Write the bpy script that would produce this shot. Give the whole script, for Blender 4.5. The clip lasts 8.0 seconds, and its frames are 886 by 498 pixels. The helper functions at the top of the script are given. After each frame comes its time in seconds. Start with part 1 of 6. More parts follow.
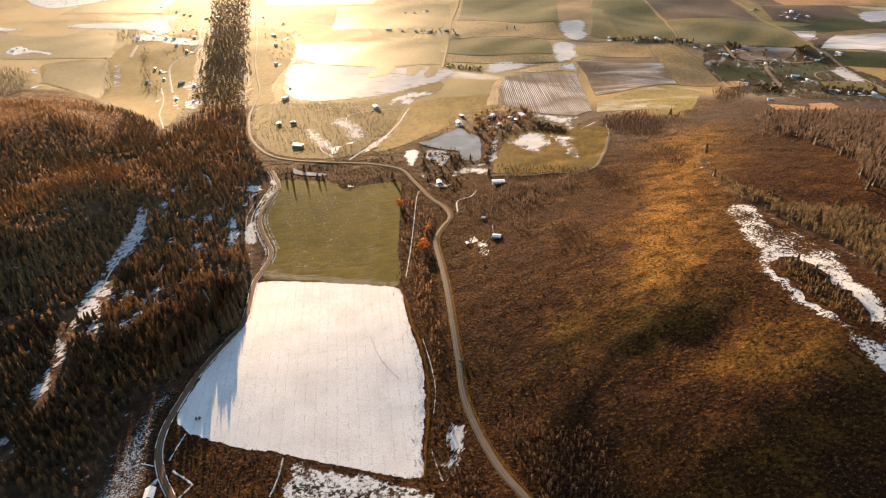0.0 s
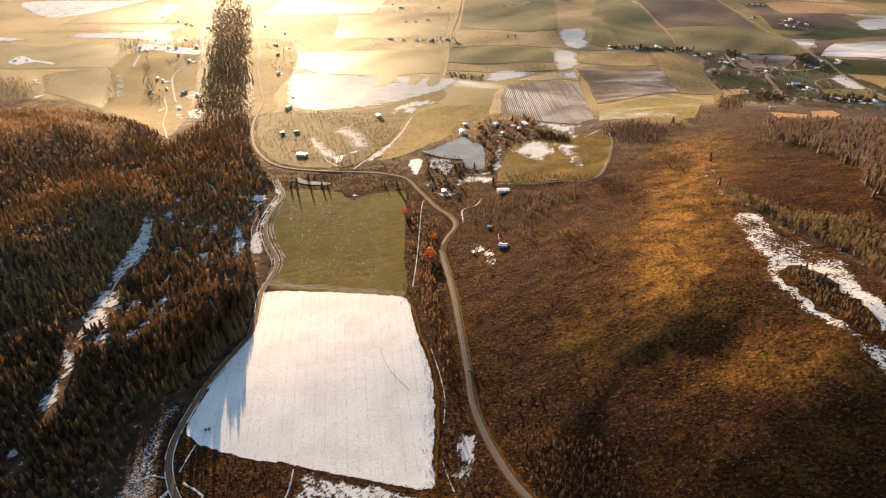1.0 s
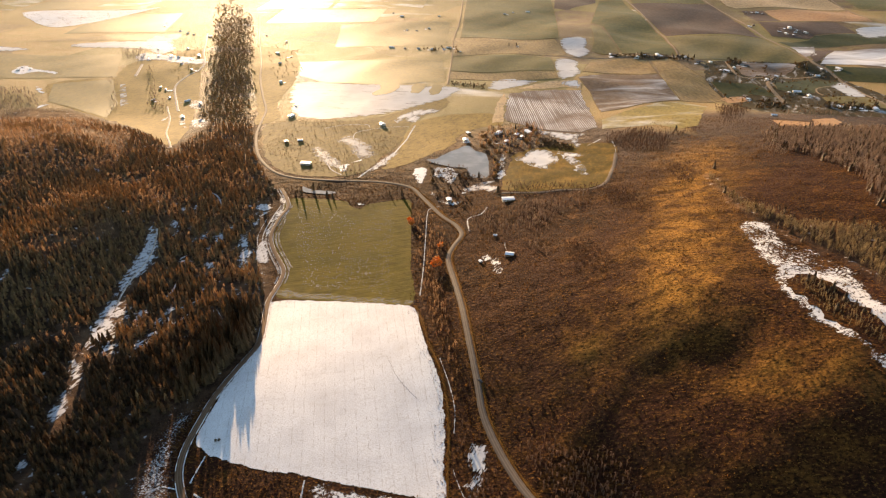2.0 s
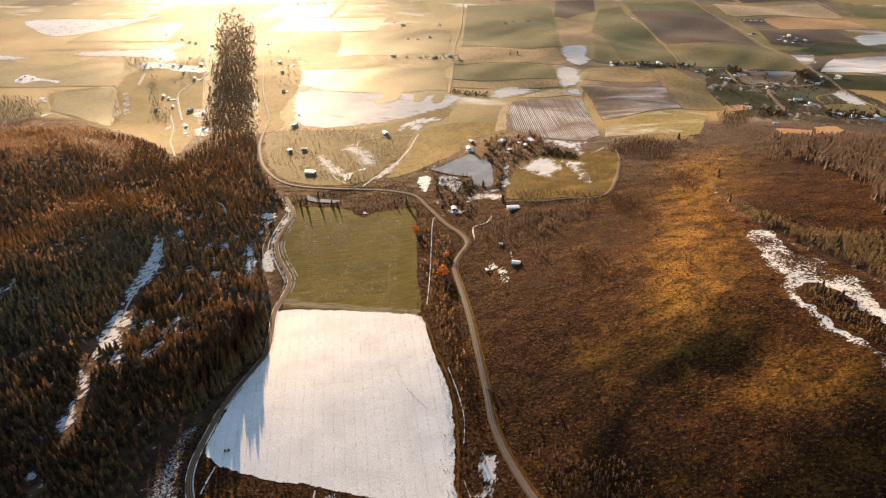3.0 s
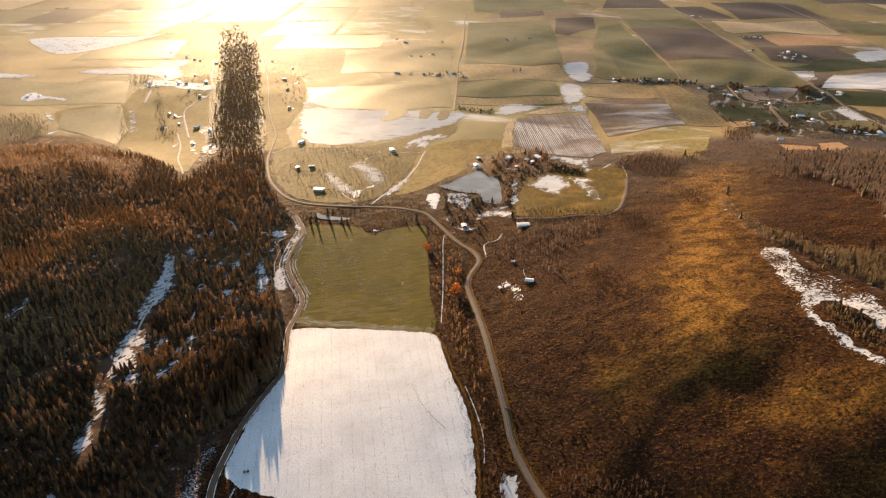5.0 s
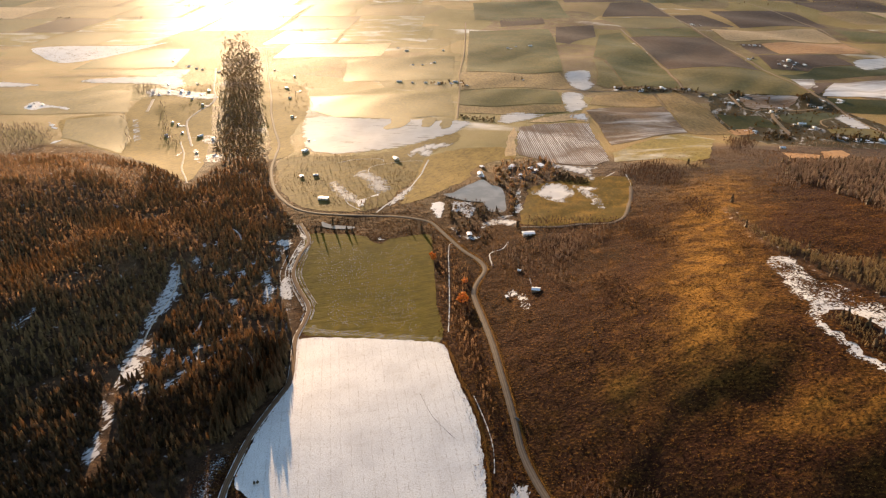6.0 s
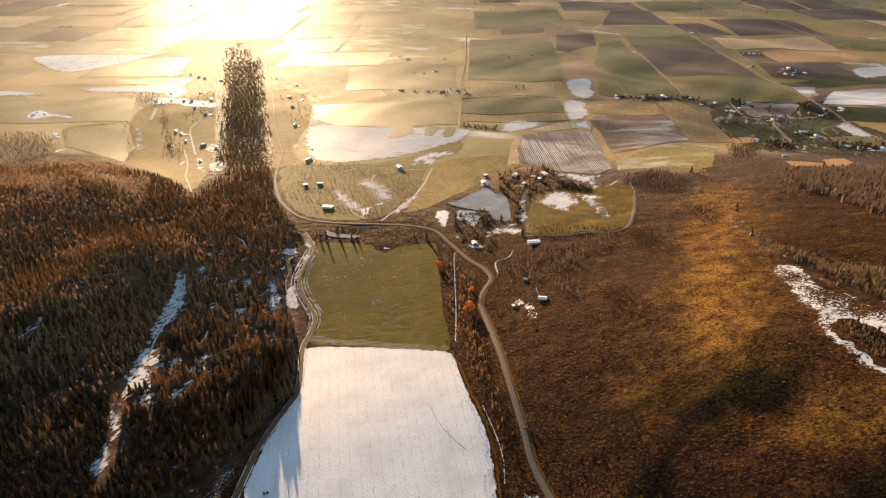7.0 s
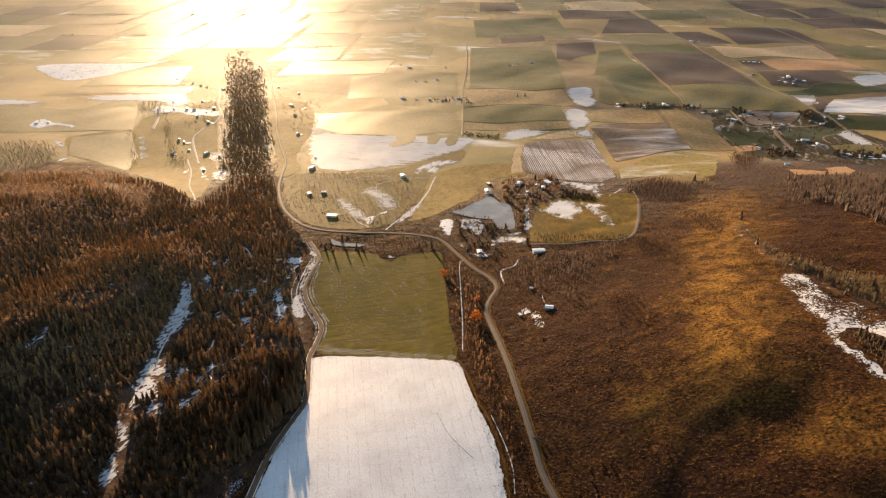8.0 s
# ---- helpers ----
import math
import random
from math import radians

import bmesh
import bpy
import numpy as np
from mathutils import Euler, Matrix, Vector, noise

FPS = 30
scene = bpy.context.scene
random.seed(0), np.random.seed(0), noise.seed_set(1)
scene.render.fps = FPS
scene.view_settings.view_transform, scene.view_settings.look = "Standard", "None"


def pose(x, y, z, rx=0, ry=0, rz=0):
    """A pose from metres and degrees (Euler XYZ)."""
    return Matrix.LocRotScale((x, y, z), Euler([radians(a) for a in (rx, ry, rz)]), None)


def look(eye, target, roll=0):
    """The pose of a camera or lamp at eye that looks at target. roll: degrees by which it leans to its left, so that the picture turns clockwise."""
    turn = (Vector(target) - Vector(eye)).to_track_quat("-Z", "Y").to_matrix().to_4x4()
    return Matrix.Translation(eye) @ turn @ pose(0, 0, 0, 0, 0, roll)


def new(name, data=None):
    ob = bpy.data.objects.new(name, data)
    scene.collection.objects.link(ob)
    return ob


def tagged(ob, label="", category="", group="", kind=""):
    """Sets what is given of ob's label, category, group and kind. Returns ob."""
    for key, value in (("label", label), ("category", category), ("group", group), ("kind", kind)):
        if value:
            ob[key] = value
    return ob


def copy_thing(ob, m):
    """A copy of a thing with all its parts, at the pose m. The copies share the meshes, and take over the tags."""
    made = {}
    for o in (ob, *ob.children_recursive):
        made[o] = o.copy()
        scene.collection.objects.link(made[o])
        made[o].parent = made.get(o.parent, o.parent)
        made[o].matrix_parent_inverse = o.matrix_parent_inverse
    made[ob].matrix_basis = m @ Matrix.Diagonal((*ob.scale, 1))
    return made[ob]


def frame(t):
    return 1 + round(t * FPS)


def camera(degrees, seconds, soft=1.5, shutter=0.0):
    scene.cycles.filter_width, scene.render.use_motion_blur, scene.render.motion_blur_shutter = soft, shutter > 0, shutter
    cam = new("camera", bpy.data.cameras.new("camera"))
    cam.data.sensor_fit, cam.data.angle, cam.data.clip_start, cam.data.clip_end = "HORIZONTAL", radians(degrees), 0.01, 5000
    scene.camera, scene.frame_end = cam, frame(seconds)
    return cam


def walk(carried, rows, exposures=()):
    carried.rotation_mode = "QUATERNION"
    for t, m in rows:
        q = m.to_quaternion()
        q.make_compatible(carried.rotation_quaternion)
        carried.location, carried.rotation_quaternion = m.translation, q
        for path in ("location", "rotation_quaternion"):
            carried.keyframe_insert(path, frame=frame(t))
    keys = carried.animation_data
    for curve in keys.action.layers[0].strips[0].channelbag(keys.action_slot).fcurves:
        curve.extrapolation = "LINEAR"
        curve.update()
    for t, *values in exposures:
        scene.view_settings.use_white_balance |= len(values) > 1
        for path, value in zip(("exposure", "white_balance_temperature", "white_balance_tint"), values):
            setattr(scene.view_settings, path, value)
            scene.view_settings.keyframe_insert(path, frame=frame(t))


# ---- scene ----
cam = camera(68.1, 8.0, 1.2)
METRES, EYE, TILT, LEAN, TURN = 58.0, 310.5, -30.0, 0.0, 0.0
ROWS = [
    (0.0, 0.0, 0.0, 0.0, 0.0, 0.0, -0.0),
    (0.5, -0.0592, -0.0062, 0.016, -0.06, 0.32, 0.09),
    (1.0, -0.121, -0.0123, 0.0323, -0.12, 0.62, 0.17),
    (1.5, -0.182, -0.0192, 0.0476, -0.17, 0.93, 0.25),
    (3.0, -0.3636, -0.0414, 0.0934, -0.33, 1.84, 0.45),
    (3.5, -0.4246, -0.0477, 0.109, -0.39, 2.15, 0.49),
    (4.0, -0.4858, -0.0544, 0.1238, -0.44, 2.45, 0.52),
    (4.5, -0.5462, -0.0612, 0.1393, -0.48, 2.76, 0.57),
    (6.0, -0.7233, -0.083, 0.1854, -0.59, 3.7, 0.72),
    (6.5, -0.7836, -0.09, 0.2011, -0.63, 4.01, 0.77),
    (7.0, -0.8431, -0.0967, 0.2171, -0.67, 4.32, 0.81),
    (7.5, -0.9044, -0.1042, 0.2331, -0.72, 4.64, 0.84),
    (8.0, -0.9625, -0.1112, 0.2471, -0.76, 4.95, 0.88),
]
walk(cam, [(t, pose(0, 0, EYE, TILT, LEAN, TURN) @ pose(METRES * x, METRES * y, METRES * z, 90 + pitch, roll, yaw)) for t, x, y, z, yaw, pitch, roll in ROWS], [(0.0, 1.56, 8500, 15), (8.0, 1.34, 8500, 15)])

# ---- light ----
SUN_AZIMUTH, SUN_ELEVATION = -15.5, 8.0
toward_sun = Vector((math.sin(radians(SUN_AZIMUTH)) * math.cos(radians(SUN_ELEVATION)), math.cos(radians(SUN_AZIMUTH)) * math.cos(radians(SUN_ELEVATION)), math.sin(radians(SUN_ELEVATION))))
world = bpy.data.worlds.new("world")
scene.world = world
world.use_nodes = True
sky = world.node_tree.nodes.new("ShaderNodeTexSky")
sky.sky_type, sky.sun_disc = "NISHITA", False
sky.sun_elevation, sky.sun_rotation = radians(SUN_ELEVATION), radians(SUN_AZIMUTH % 360)
sky.altitude, sky.dust_density, sky.ozone_density = 900, 0.7, 2.2
world.node_tree.nodes["Background"].inputs["Strength"].default_value = 0.135
world.node_tree.links.new(sky.outputs["Color"], world.node_tree.nodes["Background"].inputs["Color"])
sun = new("sun", bpy.data.lights.new("sun", "SUN"))
sun.data.energy, sun.data.angle, sun.data.color = 5.0, radians(0.6), (1.0, 0.768, 0.53)
sun.matrix_world = look(toward_sun * 900, (0, 0, 0))


# ---- materials ----
class Nodes:
    """A material's node tree, written in short calls."""

    def __init__(self, name):
        self.material = bpy.data.materials.new(name)
        self.material.use_nodes = True
        self.tree = self.material.node_tree
        self.surface = self.tree.nodes["Principled BSDF"]

    def add(self, kind, values=(), **settings):
        node = self.tree.nodes.new(kind)
        for key, value in settings.items():
            setattr(node, key, value)
        for key, value in dict(values).items():
            self.put(node.inputs[key], value)
        return node

    def put(self, socket, value):
        if isinstance(value, bpy.types.NodeSocket):
            self.tree.links.new(value, socket)
        elif isinstance(value, tuple) and len(value) == 3 and socket.type == "RGBA":
            socket.default_value = (*value, 1)
        else:
            socket.default_value = value

    def place(self, scale=(1, 1, 1), turn=0.0):
        spot = self.add("ShaderNodeNewGeometry").outputs["Position"]
        if turn:
            spot = self.add("ShaderNodeMapping", {"Vector": spot, "Rotation": (0, 0, radians(turn))}).outputs["Vector"]
        return self.add("ShaderNodeMapping", {"Vector": spot, "Scale": scale}).outputs["Vector"]

    def noise(self, size, detail=4.0, vector=None, rough=0.55, twist=0.0):
        node = self.add("ShaderNodeTexNoise", {"Vector": vector or self.place(), "Scale": 1 / size, "Detail": detail, "Roughness": rough, "Distortion": twist})
        return node.outputs["Fac"]

    def ramp(self, fac, low, high, a=0.0, b=1.0):
        return self.add("ShaderNodeMapRange", {"Value": fac, "From Min": low, "From Max": high, "To Min": a, "To Max": b}, interpolation_type="SMOOTHSTEP").outputs["Result"]

    def math(self, how, a, b=0.0):
        return self.add("ShaderNodeMath", {0: a, 1: b}, operation=how).outputs[0]

    def mix(self, fac, a, b, how="MIX"):
        node = self.add("ShaderNodeMix", data_type="RGBA", blend_type=how)
        for i, value in ((0, fac), (6, a), (7, b)):
            self.put(node.inputs[i], value)
        return node.outputs[2]

    def attribute(self, name):
        return self.add("ShaderNodeAttribute", attribute_name=name).outputs["Fac"]

    def bump(self, fac, metres, strength=1.0):
        return self.add("ShaderNodeBump", {"Height": fac, "Distance": metres, "Strength": strength}).outputs["Normal"]

    def finish(self, color, rough=0.7, normal=None, gloss=0.5, sheen=0.0):
        self.put(self.surface.inputs["Base Color"], color)
        self.put(self.surface.inputs["Roughness"], rough)
        self.put(self.surface.inputs["Specular IOR Level"], gloss)
        if sheen:
            self.put(self.surface.inputs["Sheen Weight"], sheen)
        if normal is not None:
            self.put(self.surface.inputs["Normal"], normal)
        return self.material


SNOW = (0.76, 0.752, 0.752)


def ground_material():
    """Rusty brush and dead grass on the hills, litter in the woods, straw and green parcels on the plain; some sunlight
    and haze is put into the colour.
    """
    n = Nodes("open_land")
    coarse, mid, fine = n.noise(70, 5), n.noise(14, 6), n.noise(2.2, 5)
    brush = n.mix(n.ramp(coarse, 0.36, 0.64), (0.021, 0.0076, 0.0043), (0.062, 0.0225, 0.0080))
    brush = n.mix(n.ramp(mid, 0.46, 0.68, 0, 0.85), brush, (0.118, 0.047, 0.0125))
    brush = n.mix(n.ramp(fine, 0.42, 0.7, 0, 0.8), brush, (0.018, 0.008, 0.004))
    brush = n.mix(n.ramp(n.noise(6, 6, n.place((0.5, 1, 1), 20)), 0.56, 0.7, 0, 0.6), brush, (0.165, 0.069, 0.0165))
    # golden also puts the brightness of sunlit ground into the colour
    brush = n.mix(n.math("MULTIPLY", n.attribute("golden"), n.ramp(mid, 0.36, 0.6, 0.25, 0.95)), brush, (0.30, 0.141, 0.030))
    brush = n.mix(n.math("MULTIPLY", n.ramp(n.noise(44, 6, None, 0.6, 0.6), 0.47, 0.60, 0, 0.85), n.ramp(n.attribute("golden"), 0, 1, 1.0, 0.15)), brush, (0.034, 0.012, 0.007))
    heath = n.math("MULTIPLY", n.ramp(n.noise(95, 7, n.place((1, 0.7, 0), 25), 0.62, 1.2), 0.46, 0.60, 0, 0.8), n.ramp(n.noise(9, 6), 0.35, 0.6, 0.35, 1.0))
    brush = n.mix(n.math("MULTIPLY", heath, n.ramp(n.attribute("golden"), 0, 1, 1.0, 0.35)), brush, (0.040, 0.0135, 0.0085))
    brush = n.mix(n.ramp(fine, 0.5, 0.68, 0, 0.55), brush, (0.02, 0.009, 0.004))
    tip = n.noise(1.7, 5, n.place((0.7, 1, 0), 15), 0.72)
    brush = n.mix(n.ramp(tip, 0.54, 0.66, 0, 0.72), brush, (0.25, 0.113, 0.027))
    brush = n.mix(n.ramp(tip, 0.48, 0.38, 0, 0.85), brush, (0.012, 0.0055, 0.0035))
    cells = n.add("ShaderNodeTexVoronoi", {"Vector": n.place((1 / 260, 1 / 330, 0), 24), "Scale": 1.0, "Randomness": 0.8}, distance="CHEBYCHEV", voronoi_dimensions="2D")
    pick = n.add("ShaderNodeSeparateColor", {"Color": cells.outputs["Color"]})
    straw = n.mix(n.ramp(pick.outputs[0], 0.3, 0.7), (0.16, 0.12, 0.028), (0.295, 0.18, 0.060))
    straw = n.mix(n.ramp(pick.outputs[1], 0.55, 0.8, 0, 0.8), straw, (0.12, 0.065, 0.035))
    straw = n.mix(n.ramp(n.noise(40, 6), 0.42, 0.7, 0, 0.6), straw, (0.21, 0.155, 0.04))
    white = n.ramp(n.math("MULTIPLY", n.noise(120, 6, n.place((0.4, 1, 1), 12)), n.ramp(pick.outputs[2], 0.1, 0.9, 0.75, 1.15)), 0.62, 0.78, 0, 0.6)
    straw = n.mix(white, straw, SNOW)
    wide = n.mix(n.attribute("plain"), brush, straw)
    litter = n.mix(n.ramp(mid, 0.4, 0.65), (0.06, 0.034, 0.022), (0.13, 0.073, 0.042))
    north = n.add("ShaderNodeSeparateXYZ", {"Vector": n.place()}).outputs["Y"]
    # litter pales northward: haze over the far wood mixed into its colour
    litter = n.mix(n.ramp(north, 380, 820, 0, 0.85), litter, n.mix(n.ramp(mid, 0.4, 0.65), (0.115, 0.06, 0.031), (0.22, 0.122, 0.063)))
    litter = n.mix(n.ramp(n.noise(7, 8), 0.625, 0.69, 0, 0.6), litter, SNOW)
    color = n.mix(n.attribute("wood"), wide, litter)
    open_sky = n.math("MULTIPLY", n.attribute("open"), n.math("SUBTRACT", 1.0, n.attribute("wood")))
    return n.finish(color, n.ramp(open_sky, 0, 1, 0.9, 0.78), n.bump(n.math("ADD", n.math("MULTIPLY", n.noise(17, 8, None, 0.6), n.ramp(n.attribute("plain"), 0, 1, 6.0, 0.4)), n.math("ADD", fine, n.math("MULTIPLY", tip, 0.8))), 0.9, 1.0), n.ramp(open_sky, 0, 1, 0.03, 0.24))


def field_material(name, one, two, three, size=45.0, rows=0.0, turn=0.0, rough=0.6, snow=0.0, row_depth=0.5, gloss=0.12, ridged=False, drifts=(1.6, 0.5)):
    """Soil or crop in three tones, with drill rows and wind-blown snow where wanted."""
    n = Nodes(name)
    color = n.mix(n.ramp(n.noise(size, 5), 0.4, 0.6), one, two)
    color = n.mix(n.ramp(n.noise(size / 6, 6), 0.5, 0.72, 0, 0.7), color, three)
    fine = n.noise(1.6, 4)
    color = n.mix(n.ramp(fine, 0.45, 0.75, 0, 0.5), color, tuple(c * 0.5 for c in one))
    tuft = n.noise(5.5, 7, n.place((1, 0.45, 0), turn + 8), 0.72)
    color = n.mix(n.ramp(tuft, 0.50, 0.66, 0, 0.6), color, tuple(c * 0.42 for c in three))
    color = n.mix(n.ramp(tuft, 0.50, 0.34, 0, 0.35), color, tuple(min(0.9, c * 1.6) for c in two))
    height_map = fine
    if rows:
        if ridged:
            wave = n.add("ShaderNodeTexWave", {"Vector": n.place((1, 0.12, 0), turn), "Scale": 0.314 / rows, "Distortion": 2.2, "Detail": 3.0, "Detail Scale": 0.6}, wave_type="BANDS", bands_direction="X").outputs["Fac"]
            wave = n.math("MULTIPLY", wave, n.ramp(n.noise(rows * 1.7, 3, n.place((1, 0.02, 0), turn)), 0.3, 0.65, 0.35, 1.0))
        else:
            wave = n.ramp(n.noise(rows, 5, n.place((1, 0.06, 0), turn), 0.6), 0.35, 0.65)
        color = n.mix(n.ramp(wave, 0.35, 0.9, 0, row_depth), color, tuple(c * 0.45 for c in two))
        height_map = n.math("ADD", fine, wave)
    if snow:
        drift = n.noise(size * 0.8, 7, n.place((*drifts, 0), turn), 0.6, 0.6)
        lying = n.ramp(drift, 0.52 - snow * 0.25, 0.84 - snow * 0.2, 0, 0.9)
        if rows:
            lying = n.math("MULTIPLY", lying, n.ramp(wave, 0.25, 0.85, 0.12, 1.0))
        color = n.mix(lying, color, SNOW)
    return n.finish(color, rough, n.bump(height_map, 0.2, 0.5), gloss)


def snow_material(name, cover, soil, size=6.0, tracks=0.0, turn=0.0, soft=6.0, gaps=True, blur=0.03, most=1.0, streaked=False, gain=1.0, clump=0.0, streak=(1.0, 0.4, 25)):
    """Snow that thins out in patches and towards its edge; where it has gone the land below shows."""
    n = Nodes(name)
    grit = n.noise(size, 10, n.place((streak[0], streak[1], 0), streak[2]) if streaked else None, 0.68, 0.5)
    edge = n.ramp(n.attribute("edge"), 0, soft, -0.34, 0.0)
    grit = n.math("ADD", n.math("MULTIPLY", n.math("SUBTRACT", grit, 0.5), gain), 0.5)
    amount = n.math("ADD", n.math("ADD", grit, edge), n.math("ADD", n.math("MULTIPLY", n.noise(size * 4.5, 4), 0.35), cover - 0.68))
    if clump:
        amount = n.math("ADD", amount, n.math("MULTIPLY", n.math("SUBTRACT", n.noise(34, 4), 0.5), clump))
    lie = n.ramp(amount, 0.48 - blur, 0.48 + blur, 0, most)
    fine = n.noise(0.9, 5)
    white = n.mix(n.ramp(n.noise(26, 6), 0.35, 0.7), SNOW, (0.65, 0.64, 0.645))
    height_map = fine
    if tracks:
        flow = n.place((1, 1, 1), turn)
        wave = n.add("ShaderNodeTexWave", {"Vector": flow, "Scale": 0.314 / tracks, "Distortion": 0.8, "Detail": 2.0}, wave_type="BANDS", bands_direction="X").outputs["Fac"]
        broken = n.ramp(n.noise(1.6, 7, n.place((1, 0.4, 1), turn), 0.75), 0.44, 0.62)
        line = n.math("MULTIPLY", n.ramp(wave, 0.965, 0.999), broken)
        white = n.mix(n.math("MULTIPLY", line, 0.6), white, (0.32, 0.26, 0.22))
        crosswise = n.add("ShaderNodeTexWave", {"Vector": flow, "Scale": 0.314 / 11, "Distortion": 1.5, "Detail": 3.0}, wave_type="BANDS", bands_direction="Y").outputs["Fac"]
        faint = n.math("MULTIPLY", n.ramp(crosswise, 0.9, 1.0), n.ramp(n.noise(9, 6), 0.5, 0.7))
        white = n.mix(n.math("MULTIPLY", faint, 0.3), white, (0.45, 0.40, 0.36))
        thin = n.ramp(n.noise(22, 8, None, 0.68, 0.8), 0.55, 0.80, 0, 0.45)
        white = n.mix(thin, white, (0.46, 0.40, 0.36))
        speck = n.ramp(n.noise(1.0, 7, n.place((1, 1.6, 1), turn), 0.75), 0.47, 0.66, 0, 0.9)
        white = n.mix(speck, white, (0.44, 0.39, 0.35))
        height_map = n.math("ADD", fine, n.math("MULTIPLY", wave, 0.12))
    earth = n.mix(n.noise(3, 4), soil, tuple(c * 0.45 for c in soil))
    n.finish(white if gaps else n.mix(lie, earth, white), 0.6, n.bump(height_map, 0.2, 0.8), 0.03)
    if gaps:
        clear = n.add("ShaderNodeBsdfTransparent")
        both = n.add("ShaderNodeMixShader", {0: lie, 1: clear.outputs[0], 2: n.surface.outputs[0]})
        n.tree.links.new(both.outputs[0], n.tree.nodes["Material Output"].inputs["Surface"])
    return n.material


def plain_material(name, color, other=None, size=3.0, rough=0.6, metal=0.0, bump=0.0):
    n = Nodes(name)
    other = other or tuple(c * 0.6 for c in color)
    grain = n.noise(size, 5)
    n.put(n.surface.inputs["Metallic"], metal)
    return n.finish(n.mix(n.ramp(grain, 0.35, 0.7), color, other), rough, n.bump(grain, bump) if bump else None)


def leaf_material(name, color, other, rough=0.6, through_light=0.25, size=16.0, gloss=0.2):
    """Foliage and twigs: every plant a little different, and some light comes through."""
    n = Nodes(name)
    own = n.add("ShaderNodeNewGeometry").outputs["Random Per Island"]
    tone = n.math("ADD", n.math("MULTIPLY", own, 0.6), n.math("MULTIPLY", n.noise(size, 4), 0.5))
    color = n.mix(n.ramp(tone, 0.2, 0.85), color, other)
    n.finish(color, rough, None, gloss)
    glow = n.add("ShaderNodeBsdfTranslucent", {"Color": color})
    both = n.add("ShaderNodeMixShader", {0: through_light, 1: n.surface.outputs[0], 2: glow.outputs[0]})
    n.tree.links.new(both.outputs[0], n.tree.nodes["Material Output"].inputs["Surface"])
    return n.material


def road_material(name, color, dust, worn, verge=0.0, inner=0.95):
    """Packed gravel with paler wheel tracks along it."""
    n = Nodes(name)
    across = n.attribute("across")
    wave = n.math("ABSOLUTE", n.math("SUBTRACT", n.math("ABSOLUTE", across), 0.45))
    track = n.ramp(wave, 0.05, 0.22, 1, 0)
    base = n.mix(n.ramp(n.noise(4, 6), 0.35, 0.7), color, dust)
    base = n.mix(n.math("MULTIPLY", track, 0.7), base, worn)
    if verge:
        rim = n.math("MULTIPLY", n.ramp(n.math("ABSOLUTE", across), inner, inner + 0.25), n.ramp(n.noise(7, 6), 0.5 - 0.2 * verge, 0.62 - 0.2 * verge))
        base = n.mix(rim, base, SNOW)
    return n.finish(base, 0.7, n.bump(n.noise(0.5, 4), 0.05), 0.02)


def water_material():
    n = Nodes("still_water")
    n.put(n.surface.inputs["IOR"], 1.33)
    ice = n.ramp(n.noise(24, 6), 0.4, 0.65)
    return n.finish(n.mix(ice, (0.26, 0.225, 0.18), (0.36, 0.315, 0.26)), n.mix(ice, (0.05, 0.05, 0.05), (0.12, 0.12, 0.12)), n.bump(n.noise(3, 4), 0.02), 0.5)


OPEN_LAND = ground_material()
WHITE_FIELD = snow_material("snow_covered_field", 0.84, (0.085, 0.045, 0.02), 5, 7.0, -8, 2.5)
FAR_WHITE = snow_material("snow_covered_farmland", 0.80, (0.10, 0.06, 0.035), 11, 0, 0, 10, True, 0.22, 0.72, True, 2.0, 0.4, (0.25, 1.0, 8))
SNOW_DRIFT = snow_material("drifted_snow", 0.76, (0.085, 0.05, 0.035), 9, soft=16, blur=0.22, most=0.82, streaked=True, gain=1.5, streak=(0.8, 0.4, 28))
SNOW_THIN = snow_material("thin_snow", 0.58, (0.075, 0.042, 0.028), 5, soft=9)
SNOW_DRIFT_SMALL = snow_material("yard_snow", 0.60, (0.085, 0.05, 0.035), 4, soft=6)
SNOW_BRUSH = snow_material("snow_in_brush", 0.495, (0.085, 0.05, 0.03), 2.0, soft=5, blur=0.10, most=0.82, gain=1.8, clump=1.3)
SNOW_YARD = snow_material("patchy_yard_snow", 0.495, (0.085, 0.05, 0.03), 2.6, soft=5, blur=0.10, most=0.9, gain=1.3, clump=0.5)
SNOW_FROST = snow_material("frosty_ground", 0.48, (0.085, 0.05, 0.03), 1.3, soft=12, blur=0.14, most=0.5, gain=2.0)
SNOW_CLEARING = snow_material("snow_in_clearing", 0.62, (0.085, 0.05, 0.03), 3, soft=5, blur=0.13, most=0.75, streaked=True, gain=2.6, streak=(1.0, 0.45, 20))
SNOW_LINE = snow_material("snow_in_a_ditch", 0.66, (0.085, 0.05, 0.03), 2.0, soft=0.7, blur=0.14, most=0.7, gain=2.0)
SNOW_FLECKS = snow_material("flecks_of_snow", 0.345, (0.085, 0.05, 0.03), 0.5, soft=22, clump=0.05)
WOOD_FROST = snow_material("snow_among_trees", 0.68, (0.085, 0.05, 0.03), 2.0, soft=3.0, blur=0.16, most=0.75, gain=2.6, streaked=True)
FIELD_FROST = snow_material("frost_between_fields", 0.46, (0.085, 0.05, 0.03), 1.2, soft=2.0, blur=0.16, most=0.24, gain=2.2, streaked=True, streak=(0.2, 1.0, -4))
SLOPE_FROST = snow_material("blown_frost", 0.76, (0.085, 0.05, 0.03), 9.0, soft=14, blur=0.34, most=0.62, gain=1.2, clump=0.3)
